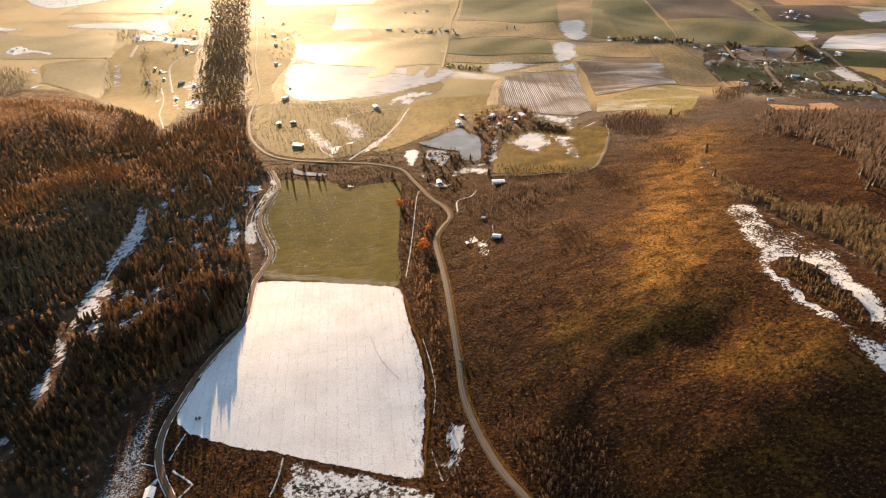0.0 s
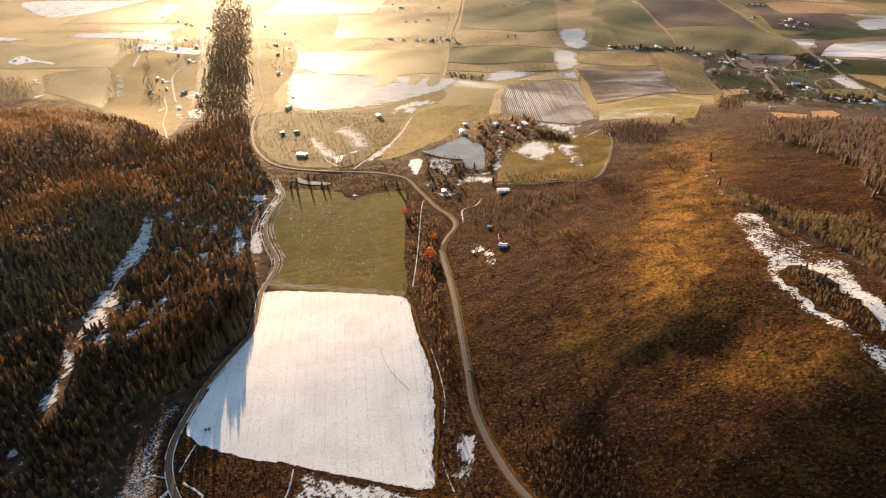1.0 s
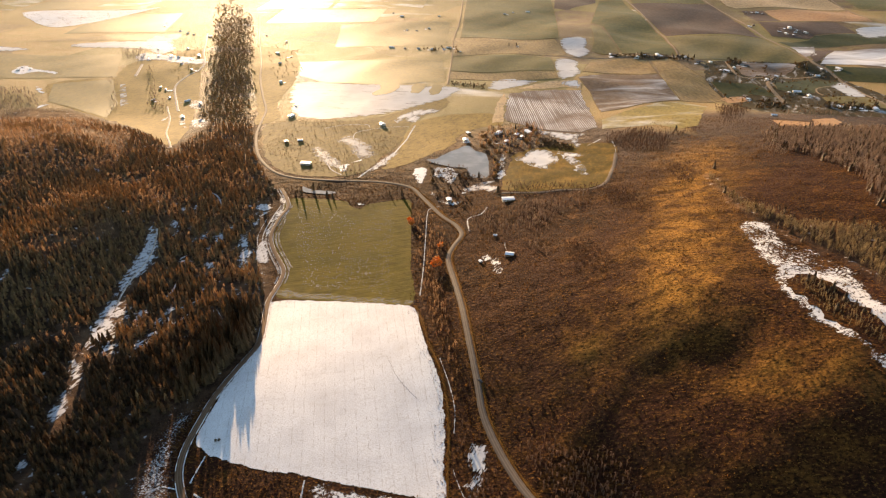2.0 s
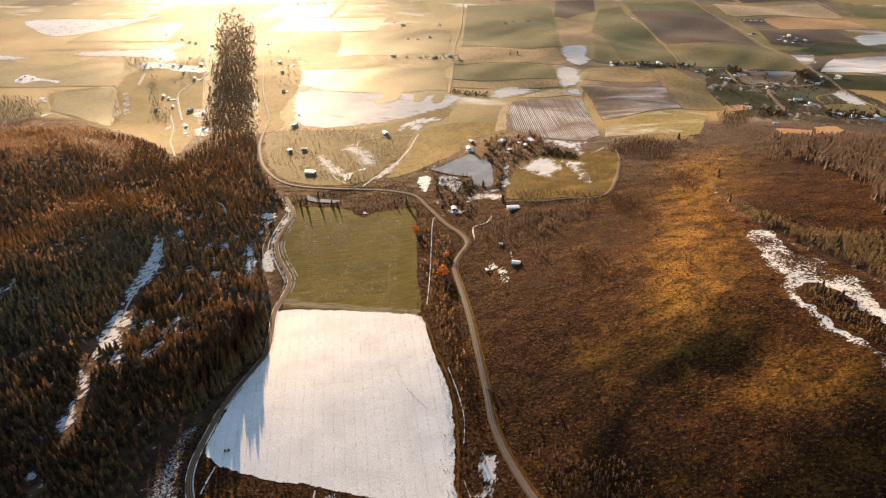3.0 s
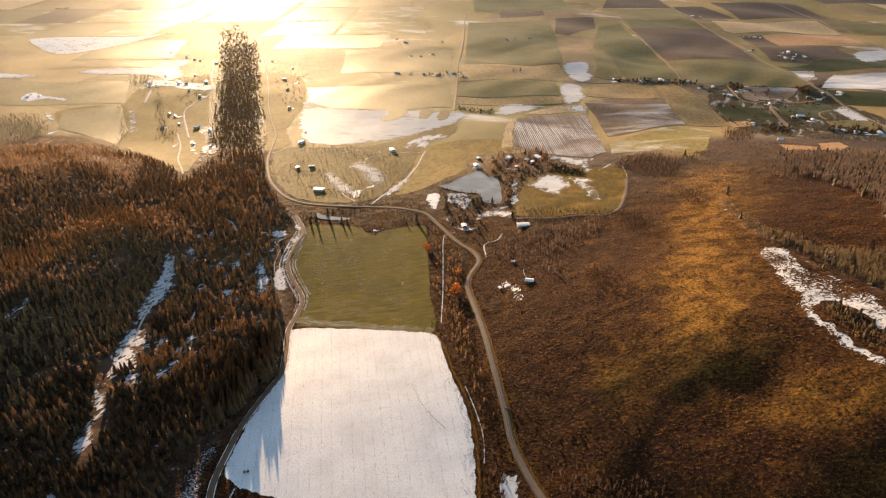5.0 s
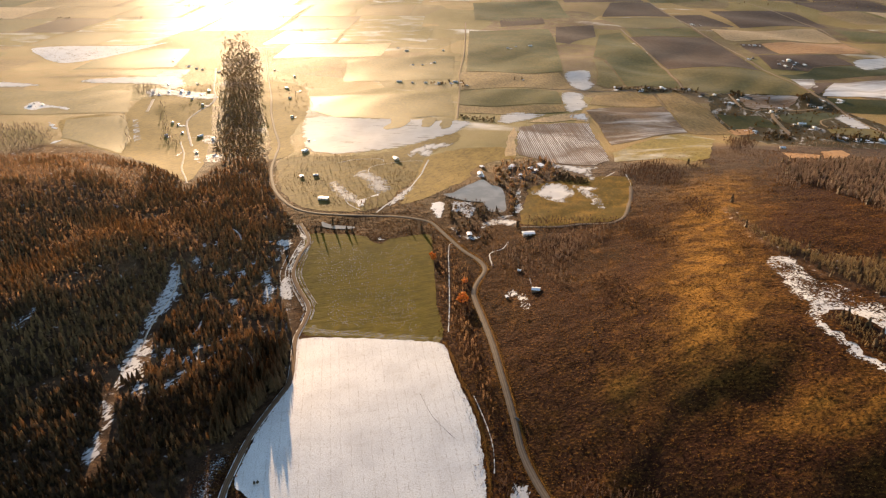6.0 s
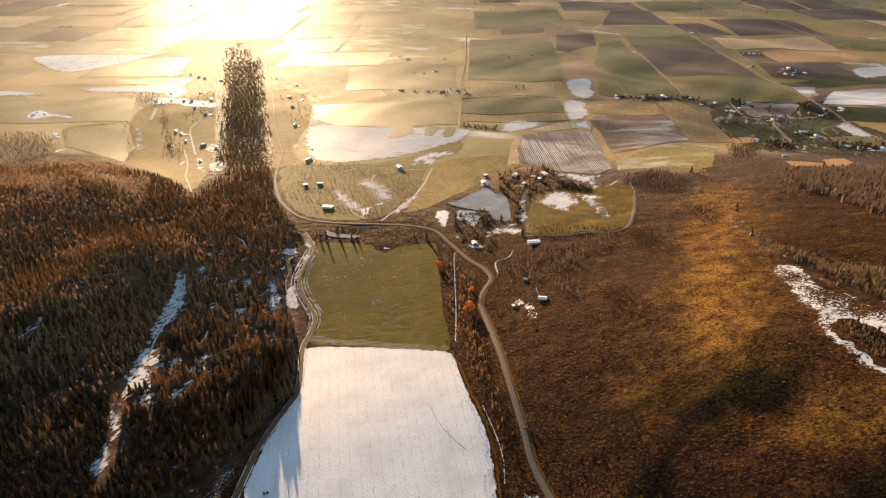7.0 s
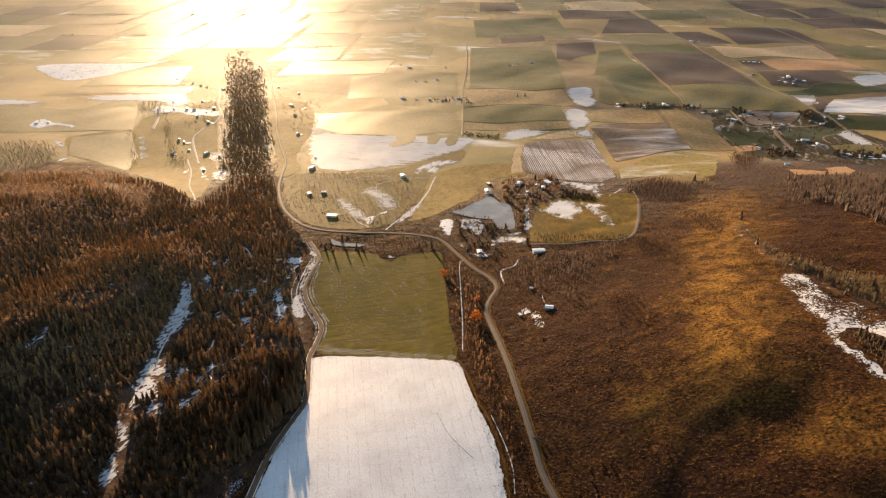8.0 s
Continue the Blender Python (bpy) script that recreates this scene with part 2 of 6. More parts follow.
WINTER_CROP = field_material("winter_crop", (0.085, 0.064, 0.004), (0.115, 0.082, 0.006), (0.14, 0.092, 0.009), 60, 2.4, 84, 0.8, 0.0, 0.35, 0.03)
CROP = field_material("green_crop", (0.092, 0.080, 0.014), (0.125, 0.096, 0.02), (0.165, 0.118, 0.03), 70, gloss=0.08)
PADDOCK = field_material("dark_green_grass", (0.045, 0.046, 0.012), (0.062, 0.058, 0.015), (0.085, 0.068, 0.022), 40, gloss=0.05)
OLIVE = field_material("olive_grass", (0.155, 0.11, 0.024), (0.19, 0.128, 0.03), (0.22, 0.155, 0.042), 80)
TAN = field_material("tan_stubble", (0.27, 0.165, 0.06), (0.32, 0.20, 0.076), (0.20, 0.118, 0.04), 60, 2.4, -8, 0.6, 0.0, 0.4, 0.08)
STRAW = field_material("pale_straw", (0.45, 0.29, 0.14), (0.50, 0.33, 0.17), (0.34, 0.20, 0.09), 90)
ORANGE = field_material("rusty_stubble", (0.36, 0.18, 0.07), (0.42, 0.22, 0.09), (0.27, 0.13, 0.05), 90)
PLOUGHED = field_material("ploughed_soil", (0.092, 0.052, 0.034), (0.115, 0.066, 0.042), (0.14, 0.086, 0.058), 90, 3.0, -12, 0.65, 0.0, 0.35, 0.07)
FURROWS = field_material("snowy_furrows", (0.115, 0.068, 0.05), (0.145, 0.088, 0.064), (0.095, 0.055, 0.042), 80, 3.1, 0, 0.7, 0.95, 0.2, 0.06, True, (0.45, 0.7))
SNOWY_SOIL = field_material("snow_streaked_soil", (0.125, 0.075, 0.045), (0.165, 0.098, 0.058), (0.10, 0.06, 0.04), 95, 0, -12, 0.7, 0.34, 0.3, 0.08, False, (0.45, 1.3))
GOLD = field_material("golden_grass", (0.085, 0.055, 0.008), (0.18, 0.098, 0.016), (0.13, 0.07, 0.011), 42, 0, 0, 0.8, 0.0, 0.5, 0.03)
MEADOW = field_material("olive_meadow", (0.135, 0.095, 0.028), (0.19, 0.128, 0.038), (0.10, 0.062, 0.022), 34, 0, 15, 0.8, 0.0, 0.5, 0.06)
GOLD_MEADOW = field_material("golden_meadow", (0.23, 0.145, 0.036), (0.29, 0.185, 0.05), (0.16, 0.095, 0.026), 30, 0, 25, 0.8, 0.0, 0.5, 0.06)
SNOWY_PLOUGH = field_material("snow_over_ploughed_soil", (0.125, 0.075, 0.052), (0.165, 0.10, 0.07), (0.10, 0.06, 0.045), 70, 0, -14, 0.7, 1.0, 0.3, 0.06, False, (0.3, 1.1))
GOLD_SNOWY = field_material("golden_grass_with_snow", (0.21, 0.15, 0.03), (0.26, 0.18, 0.04), (0.16, 0.115, 0.025), 75, 0, 10, 0.6, 0.26, 0.5, 0.08, False, (0.5, 1.0))
WATER = water_material()
GRAVEL = road_material("packed_gravel", (0.115, 0.088, 0.069), (0.14, 0.108, 0.084), (0.20, 0.158, 0.125))
EARTH_TRACK = road_material("earth_track", (0.12, 0.066, 0.038), (0.145, 0.082, 0.05), (0.21, 0.135, 0.09), 0.45)
PALE_TRACK = road_material("snowy_track", (0.42, 0.32, 0.24), (0.50, 0.40, 0.31), (0.62, 0.52, 0.42), 0.3, 0.7)
FIELD_EDGE = road_material("rank_grass_margin", (0.16, 0.10, 0.042), (0.24, 0.15, 0.065), (0.19, 0.12, 0.05))
RUT = road_material("snowy_rut", (0.085, 0.048, 0.028), (0.11, 0.065, 0.04), (0.13, 0.08, 0.05), 0.45, 0.55)
VERGE = road_material("dry_grass_verge", (0.11, 0.045, 0.011), (0.19, 0.08, 0.018), (0.12, 0.05, 0.012))
LANE = road_material("pale_country_road", (0.27, 0.19, 0.12), (0.23, 0.155, 0.095), (0.36, 0.26, 0.17))
NEEDLES = leaf_material("conifer_needles", (0.052, 0.032, 0.016), (0.150, 0.084, 0.036), 0.6, 0.5, 16.0, 0.3)
# needles lightened to gold: haze over far trees put into their colour
HAZED_NEEDLES = leaf_material("hazed_golden_needles", (0.25, 0.165, 0.088), (0.43, 0.28, 0.145), 0.6, 0.66, 20.0, 0.2)
OLIVE_TWIGS = leaf_material("olive_aspen_twigs", (0.17, 0.115, 0.058), (0.33, 0.23, 0.118), 0.6, 0.5, 24.0, 0.3)
THICKET = leaf_material("dark_thicket_twigs", (0.070, 0.034, 0.022), (0.16, 0.085, 0.055), 0.7, 0.4, 14.0, 0.2)
GARDEN = leaf_material("golden_brown_bushes", (0.18, 0.098, 0.036), (0.34, 0.19, 0.07), 0.7, 0.65)
ASPEN = leaf_material("brown_aspen_twigs", (0.115, 0.066, 0.046), (0.24, 0.145, 0.10), 0.7, 0.5, 12.0, 0.2)
DRY_GRASS = leaf_material("golden_dry_grass", (0.15, 0.076, 0.023), (0.34, 0.18, 0.055), 0.7, 0.5, 9.0, 0.15)
REEDS = leaf_material("pale_olive_scrub", (0.32, 0.225, 0.10), (0.50, 0.36, 0.165), 0.7, 0.8, 30.0, 0.2)
# pale bare twigs, lightened further to stand in for haze on far trees
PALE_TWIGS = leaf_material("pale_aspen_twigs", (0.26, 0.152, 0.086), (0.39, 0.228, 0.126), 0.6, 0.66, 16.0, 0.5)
DARK_GRASS = field_material("dark_rough_grass", (0.040, 0.030, 0.014), (0.062, 0.042, 0.017), (0.085, 0.058, 0.024), 30, 0, 20, 0.8, 0.05, 0.5, 0.05)
HEDGE = leaf_material("dark_hedge", (0.07, 0.044, 0.018), (0.20, 0.125, 0.05), 0.8, 0.45)
TWIGS = leaf_material("bare_twigs", (0.15, 0.098, 0.07), (0.32, 0.215, 0.155), 0.6, 0.45, 16.0, 0.4)
DRY_BRUSH = leaf_material("dry_brush", (0.052, 0.0205, 0.0085), (0.21, 0.09, 0.021), 0.85, 0.35, 40)
RUST_LEAVES = leaf_material("rusty_leaves", (0.62, 0.24, 0.04), (0.80, 0.34, 0.07), 0.6, 0.6)
BARK = plain_material("bark", (0.10, 0.07, 0.05), None, 0.4, 0.85)
SIDING = plain_material("pale_siding", (0.62, 0.56, 0.49), (0.50, 0.45, 0.39), 1.2, 0.6)
TIMBER = plain_material("brown_timber", (0.20, 0.12, 0.075), None, 1.0, 0.7)
ROOF_SNOW = plain_material("snowy_roof", (0.80, 0.81, 0.84), (0.66, 0.66, 0.70), 1.5, 0.45)
ROOF_DARK = plain_material("dark_shingle_roof", (0.13, 0.10, 0.09), None, 0.8, 0.8)
GLASS = plain_material("dark_window_glass", (0.03, 0.035, 0.04), None, 2.0, 0.08)
CAR_PAINT = plain_material("dark_car_paint", (0.03, 0.028, 0.028), None, 1.0, 0.45)
RUBBER = plain_material("tyre_rubber", (0.02, 0.02, 0.02), None, 0.3, 0.8)
STRAW_BALE = plain_material("weathered_straw", (0.10, 0.075, 0.05), None, 0.3, 0.9)



# ---- the lie of the land ----
from mathutils.geometry import delaunay_2d_cdt

# outlines of fields, woods, roads and building plots, in metres
SNOW_FIELD = [(-166, 487), (-111, 483), (-70, 473), (-38, 461), (-31, 434), (-26, 407), (-19, 382), (-14, 357), (-12, 330), (-12, 302), (-13, 284), (-13, 265), (-48, 272), (-82, 280), (-98, 284), (-124, 289), (-145, 295), (-163, 303), (-173, 313), (-173, 328), (-171, 348), (-164, 391), (-159, 420), (-161, 446)]
GREEN_FIELD = [(-189, 698), (-128, 687), (-114, 670), (-103, 662), (-96, 672), (-76, 677), (-49, 677), (-45, 626), (-42, 532), (-40, 463), (-95, 478), (-136, 488), (-162, 498), (-165, 544), (-183, 588), (-191, 623), (-190, 660)]
POND = [(-32, 800), (-20, 804), (-8, 820), (7, 837), (22, 853), (29, 845), (34, 831), (46, 822), (48, 801), (48, 775), (46, 747), (42, 736), (33, 739), (26, 739), (20, 758), (18, 771), (1, 775), (-16, 784)]
SMALL_POND = [(-180, 733), (-172, 725), (-156, 720), (-137, 715), (-144, 709), (-165, 712), (-177, 718)]
PASTURE = [(63, 732), (84, 808), (117, 833), (183, 839), (215, 823), (197, 741), (164, 665), (114, 667), (80, 668), (57, 693)]
STRIPED_FIELD = [(108, 1132), (140, 1150), (186, 1164), (234, 1150), (226, 1040), (214, 914), (181, 892), (132, 920), (86, 965), (94, 1050)]
LONG_SNOW = [(-283, 1190), (-261, 1221), (-180, 1198), (-118, 1190), (-72, 1180), (-36, 1168), (20, 1160), (9, 1112), (-22, 1080), (-50, 1058), (-108, 1020), (-169, 1001), (-222, 1007), (-253, 1043)]
SNOW_GAPS = [[(-132, 1130), (-121, 1161), (-116, 1200), (-86, 1186), (-96, 1136), (-113, 1126)], [(-63, 1127), (-60, 1184), (-39, 1178), (-50, 1126)], [(-31, 1116), (-28, 1174), (-8, 1168), (-17, 1119)]]
SNOW_STRIP = [(-327, 638), (-317, 629), (-306, 597), (-300, 575), (-302, 551), (-304, 535), (-307, 519), (-304, 505), (-290, 481), (-288, 467), (-296, 472), (-289, 454), (-276, 432), (-271, 412), (-275, 409), (-292, 433), (-291, 421), (-301, 425), (-309, 456), (-312, 494), (-316, 528), (-319, 564), (-321, 600)]
SNOW_STRIP_B = [(-300, 417), (-281, 387), (-278, 365), (-276, 353), (-276, 336), (-287, 339), (-287, 359), (-288, 378), (-300, 402)]
SNOW_STRIP_C = [(-282, 309), (-276, 304), (-270, 284), (-276, 282), (-281, 297)]
SNOW_STRIP_D = [(-409, 490), (-404, 509), (-398, 521), (-399, 486), (-402, 473), (-409, 479)]
SNOW_STRIP_E = [(-226, 620), (-219, 620), (-213, 594), (-206, 579), (-206, 556), (-213, 560), (-218, 587)]
SNOW_STRIP_F = [(-218, 635), (-217, 651), (-213, 668), (-220, 675), (-222, 686), (-210, 687), (-205, 671), (-209, 657), (-211, 640)]
SNOW_STRIP_G = [(-203, 712), (-194, 698), (-190, 672), (-193, 640), (-194, 610), (-190, 584), (-182, 562), (-190, 560), (-198, 566), (-203, 592), (-199, 612), (-200, 645), (-196, 680)]
dice = random.Random(5)
WOOD_GAPS = []
for k in range(26):
    gx0, gy0, reach = dice.uniform(-300, -192), dice.uniform(395, 690), dice.uniform(2.2, 5.5)
    gx0 -= 0.16 * max(0, gy0 - 520)
    WOOD_GAPS.append([(gx0 + reach * dice.uniform(0.6, 1.2) * math.cos(j * 0.9), gy0 + 2.2 * reach * dice.uniform(0.6, 1.2) * math.sin(j * 0.9)) for j in range(7)])
SNOW_STRIP_H = [(-194, 558), (-180, 554), (-172, 510), (-167, 467), (-174, 459), (-188, 498)]
HILL_SNOW = [(232, 486), (242, 490), (256, 482), (254, 442), (263, 421), (269, 399), (272, 387), (262, 352), (258, 322), (250, 290), (238, 262), (228, 268), (225, 290), (218, 315), (213, 337), (209, 360), (211, 376), (219, 400), (221, 428), (224, 460)]
VERGE_SNOW = [(-190, 348), (-179, 342), (-180, 320), (-180, 305), (-176, 287), (-170, 266), (-169, 243), (-201, 244), (-205, 265), (-203, 288), (-201, 316), (-197, 337)]
YARD_SNOW = [(-94, 279), (-76, 277), (-48, 270), (-8, 256), (-4, 243), (-45, 242), (-90, 246)]
DITCH_SNOW = [(4, 305), (11, 302), (13, 284), (7, 268), (0, 257), (-2, 264), (4, 277)]
POND_SNOW = [(-49, 770), (-44, 780), (-28, 777), (-31, 733), (-40, 713), (-47, 735)]
POND_SNOW_B = [(69, 817), (73, 798), (66, 773), (67, 750), (62, 730), (54, 730), (58, 754), (63, 786)]
POND_SNOW_C = [(9, 685), (21, 709), (40, 725), (51, 727), (45, 711), (53, 699), (50, 677), (34, 693), (21, 692), (13, 682)]
GARDEN_SNOW = [(-24, 773), (-9, 774), (9, 775), (9, 738), (1, 718), (-11, 721), (-12, 740), (-24, 739)]
GARDEN_SNOW_B = [(-26, 701), (-18, 693), (-12, 672), (2, 676), (-2, 651), (-12, 660), (-21, 668)]
CABIN_SNOW = [(27, 528), (31, 522), (36, 512), (39, 502), (38, 486), (31, 489), (33, 501), (29, 510), (25, 520)]
CABIN_SPOTS = [(22, 513), (39, 562)]
CABIN_PATH = [(47, 546), (46, 535), (47, 522)]
CLEARING_TRACK = [(-318, 630), (-314, 616), (-309, 592), (-307, 571), (-308, 548), (-308, 528), (-306, 505), (-300, 480)]
KNOLL = [(126, 1167), (163, 1200), (196, 1212), (230, 1208), (243, 1188), (238, 1158), (207, 1178), (164, 1168)]
KNOLL_SNOW = [(209, 1191), (219, 1206), (239, 1199), (241, 1174), (233, 1160)]
STRAW_STRIP = [(65, 959), (80, 1060), (98, 1128), (99, 1089), (92, 1052), (82, 962)]
CREEK_EAST = [(182, 828), (195, 842), (205, 853)]
CREEK_EAST_B = [(217, 839), (213, 808), (209, 787)]
PADDOCK_LOOP = [(635, 1093), (635, 1111), (645, 1136), (660, 1155), (692, 1176), (705, 1183)]
HEDGE_POND = [(117, 845), (133, 868), (152, 850), (165, 822), (158, 812), (134, 824)]
RUST_BUSHES = [(-237, 756), (-227, 767), (-210, 722), (-212, 705), (-225, 711)]
PASTURE_SNOW = [(84, 794), (96, 812), (107, 826), (126, 822), (137, 786), (128, 762), (116, 745), (102, 757), (92, 775)]
PASTURE_SNOW_B = [(138, 813), (150, 806), (175, 787), (156, 780), (160, 750), (158, 710), (149, 708), (147, 749), (142, 783)]
PASTURE_SNOW_C = [(127, 914), (150, 903), (168, 893), (188, 882), (177, 866), (172, 830), (169, 812), (161, 816), (164, 848), (156, 862), (139, 884)]
CREEK_SNOW = [(-144, 774), (-146, 790), (-142, 803), (-135, 809), (-113, 822), (-112, 808), (-124, 803), (-129, 790), (-132, 764)]
CREEK_SNOW_B = [(-190, 856), (-180, 870), (-158, 830), (-143, 806), (-143, 786), (-160, 800)]
CREEK_SNOW_D = [(-160, 896), (-145, 914), (-116, 880), (-102, 845), (-110, 819), (-130, 836), (-139, 870)]
CREEK_SNOW_C = [(-106, 775), (-101, 788), (-87, 818), (-74, 844), (-71, 835), (-82, 801), (-98, 774)]
LONG_SNOW_B = [(-85, 985), (-72, 1020), (-49, 1038), (-10, 1036), (-24, 1017), (-43, 1006), (-44, 981), (-62, 974), (-69, 996), (-77, 972)]
SNOW_WEDGE = [(72, 1162), (86, 1225), (111, 1241), (167, 1216), (125, 1180), (92, 1157)]
SNOW_BLOCK = [(228, 1376), (273, 1391), (258, 1300), (252, 1247), (211, 1223)]
SNOW_BLOCK_B = [(271, 1581), (326, 1590), (316, 1506), (319, 1472), (287, 1431), (267, 1456)]
GREEN_SNOW = [(-112, 676), (-105, 685), (-93, 673), (-100, 658), (-108, 664)]
PLOT_GREEN = [(11, 1404), (221, 1404), (212, 1278), (8, 1288)]
PLOT_TAN = [(7, 1283), (210, 1269), (208, 1223), (3, 1226)]
PLOT_TAN_B = [(18, 1595), (259, 1591), (264, 1456), (230, 1423), (12, 1413)]
PLOT_GREEN_B = [(78, 2266), (345, 2291), (311, 1909), (268, 1595), (37, 1603)]
PLOT_BROWN = [(244, 1220), (303, 1260), (409, 1268), (395, 1094), (327, 1065), (272, 1025), (240, 1010), (250, 1138)]
PLOT_TAN_C = [(262, 1270), (300, 1386), (367, 1408), (416, 1374), (408, 1276), (303, 1266)]
PLOT_GOLD = [(219, 905), (230, 957), (281, 1012), (347, 1068), (392, 1082), (422, 1049), (372, 941), (345, 878), (315, 868), (297, 903), (248, 905)]
PLOT_STUBBLE = [(424, 1376), (467, 1360), (481, 1237), (474, 1096), (397, 1090), (409, 1221)]
PLOT_DARK = [(572, 2137), (813, 2100), (749, 1596), (529, 1617), (539, 1803)]
PLOT_OLIVE = [(526, 1602), (742, 1575), (740, 1363), (719, 1345), (637, 1370), (584, 1385), (512, 1357), (491, 1381)]
PLOT_GREEN_C = [(493, 2196), (567, 2217), (529, 1778), (518, 1601), (487, 1401), (382, 1442), (384, 1486), (405, 1739), (385, 1793)]
PLOT_YELLOW = [(375, 1762), (397, 1724), (381, 1464), (342, 1451), (322, 1481), (345, 1563)]
PLOT_GREEN_D = [(602, 2299), (806, 2258), (803, 2120), (584, 2131)]
PLOT_TAN_D = [(572, 2547), (842, 2506), (810, 2280), (603, 2310)]
PLOT_BROWN_B = [(697, 2891), (867, 2906), (839, 2531), (588, 2570)]
PLOT_STRAW = [(864, 2223), (1207, 2231), (1185, 2021), (865, 2035), (848, 2069)]
PLOT_ORANGE = [(925, 1988), (1181, 2001), (1115, 1769), (898, 1817)]
PLOT_BROWN_C = [(824, 1791), (1023, 1778), (1001, 1644), (893, 1630), (862, 1596), (789, 1631)]
PLOT_GREEN_E = [(1273, 2248), (1414, 2089), (1311, 1930), (1218, 2021)]
PLOT_BROWN_D = [(1027, 2667), (1321, 2617), (1291, 2280), (990, 2290)]
PLOT_BROWN_E = [(847, 2554), (949, 2547), (979, 2311), (822, 2278)]
PLOT_SNOW = [(866, 1489), (976, 1476), (1021, 1464), (885, 1259), (815, 1310), (750, 1327), (773, 1360)]
PLOT_SNOW_B = [(1035, 1702), (1134, 1730), (1170, 1713), (1092, 1646), (986, 1577)]
PLOT_SNOW_C = [(769, 1494), (843, 1531), (779, 1400), (745, 1379)]
PLOT_GREEN_F = [(766, 1554), (857, 1587), (889, 1622), (993, 1631), (1099, 1601), (1041, 1515), (867, 1527), (773, 1502)]
PLOT_GREEN_G = [(487, 1207), (515, 1192), (551, 1180), (560, 1143), (560, 1099), (528, 1127), (483, 1113)]
PLOT_GREEN_H = [(591, 1186), (686, 1235), (732, 1219), (694, 1172), (652, 1144), (628, 1109), (596, 1115), (578, 1139)]
PLOT_GREEN_I = [(753, 1316), (880, 1252), (830, 1174), (747, 1226), (747, 1287)]
PLOT_SNOW_D = [(697, 1182), (737, 1209), (710, 1096), (675, 1088), (684, 1128)]
PLOT_BROWN_F = [(377, 2332), (505, 2342), (476, 2162), (359, 1991), (322, 2021)]
PLOT_GREEN_J = [(127, 2924), (486, 2959), (459, 2505), (226, 2460), (110, 2496)]
PLOT_GREY = [(202, 2530), (361, 2545), (349, 2399), (190, 2349)]
LEFT_GREEN = [(-967, 1959), (-746, 1973), (-696, 1696), (-940, 1676)]
LEFT_OLIVE = [(-1030, 1482), (-828, 1449), (-699, 1449), (-639, 1274), (-775, 1272), (-889, 1248)]
LEFT_SNOW = [(-854, 1556), (-725, 1591), (-656, 1602), (-600, 1479), (-705, 1508), (-825, 1521)]
LEFT_SNOW_B = [(-1075, 1535), (-992, 1533), (-932, 1506), (-1042, 1481)]
LEFT_SNOW_C = [(-614, 1235), (-605, 1236), (-552, 1115), (-560, 1102)]
LEFT_SNOW_D = [(-1211, 2025), (-905, 2048), (-819, 2140), (-880, 1984), (-988, 1773), (-1132, 1876)]
LEFT_TAN = [(-756, 1670), (-645, 1669), (-636, 1604), (-858, 1591), (-990, 1589)]
LEFT_FIELD = [(-738, 1231), (-638, 1258), (-570, 1118), (-554, 1037), (-622, 1084), (-694, 1124)]
FAR_FIELD = [(-302, 1380), (-7, 1383), (-4, 1198), (-113, 1186), (-230, 1214), (-280, 1260)]
FAR_FIELD_B = [(-269, 1788), (15, 1821), (2, 1522), (-248, 1513)]
RUSTY_STRIP = [(455, 897), (482, 890), (504, 880), (483, 848), (443, 849)]
RUSTY_STRIP_B = [(526, 920), (572, 946), (565, 912), (527, 862), (492, 853)]
WASTE = [(470, 1116), (501, 1133), (517, 1101), (500, 1084), (471, 1084)]
CREEK_MEADOW = [(-283, 975), (-250, 998), (-215, 990), (-165, 985), (-110, 1005), (-62, 1046), (-12, 1090), (4, 1070), (-14, 1030), (-50, 990), (-62, 950), (-70, 880), (-92, 820), (-118, 765), (-190, 768), (-238, 815), (-262, 880)]
POND_MEADOW = [(-56, 960), (-30, 990), (20, 1006), (70, 1002), (80, 955), (40, 935), (14, 905), (4, 862), (-36, 812), (-84, 778), (-72, 850)]
VILLAGE_MEADOW = [(-745, 1225), (-690, 1130), (-640, 1090), (-540, 1020), (-450, 945), (-398, 892), (-400, 960), (-420, 1060), (-480, 1290), (-540, 1490), (-600, 1440), (-650, 1360), (-640, 1265), (-690, 1262)]
RIVER_MEADOW = [(-300, 990), (-320, 1090), (-352, 1190), (-430, 1500), (-350, 1500), (-310, 1400), (-285, 1240), (-290, 1100), (-268, 1020)]
ROAD_MAIN = [(61, 213), (46, 240), (35, 259), (26, 281), (18, 306), (13, 329), (11, 356), (7, 400), (3, 447), (-2, 489), (-7, 532), (-2, 555), (7, 578), (2, 602), (-13, 630), (-31, 674), (-48, 713), (-79, 733), (-114, 742), (-149, 748), (-193, 760), (-222, 780), (-247, 817), (-267, 863), (-287, 939), (-295, 1007), (-302, 1067), (-326, 1147), (-356, 1257), (-383, 1381), (-440, 1607), (-516, 1924)]
ROAD_WEST = [(-145, 236), (-155, 253), (-166, 268), (-175, 287), (-178, 307), (-176, 333), (-173, 359), (-164, 397), (-159, 420), (-162, 451), (-167, 489), (-164, 519), (-165, 544), (-183, 583), (-192, 612), (-191, 648), (-187, 681), (-205, 728)]
ROAD_PASTURE = [(55, 677), (89, 667), (125, 660), (161, 658), (191, 726), (208, 784)]
ROAD_DITCH = [(-15, 653), (-25, 650), (-28, 634), (-29, 573), (-30, 519), (-32, 476)]
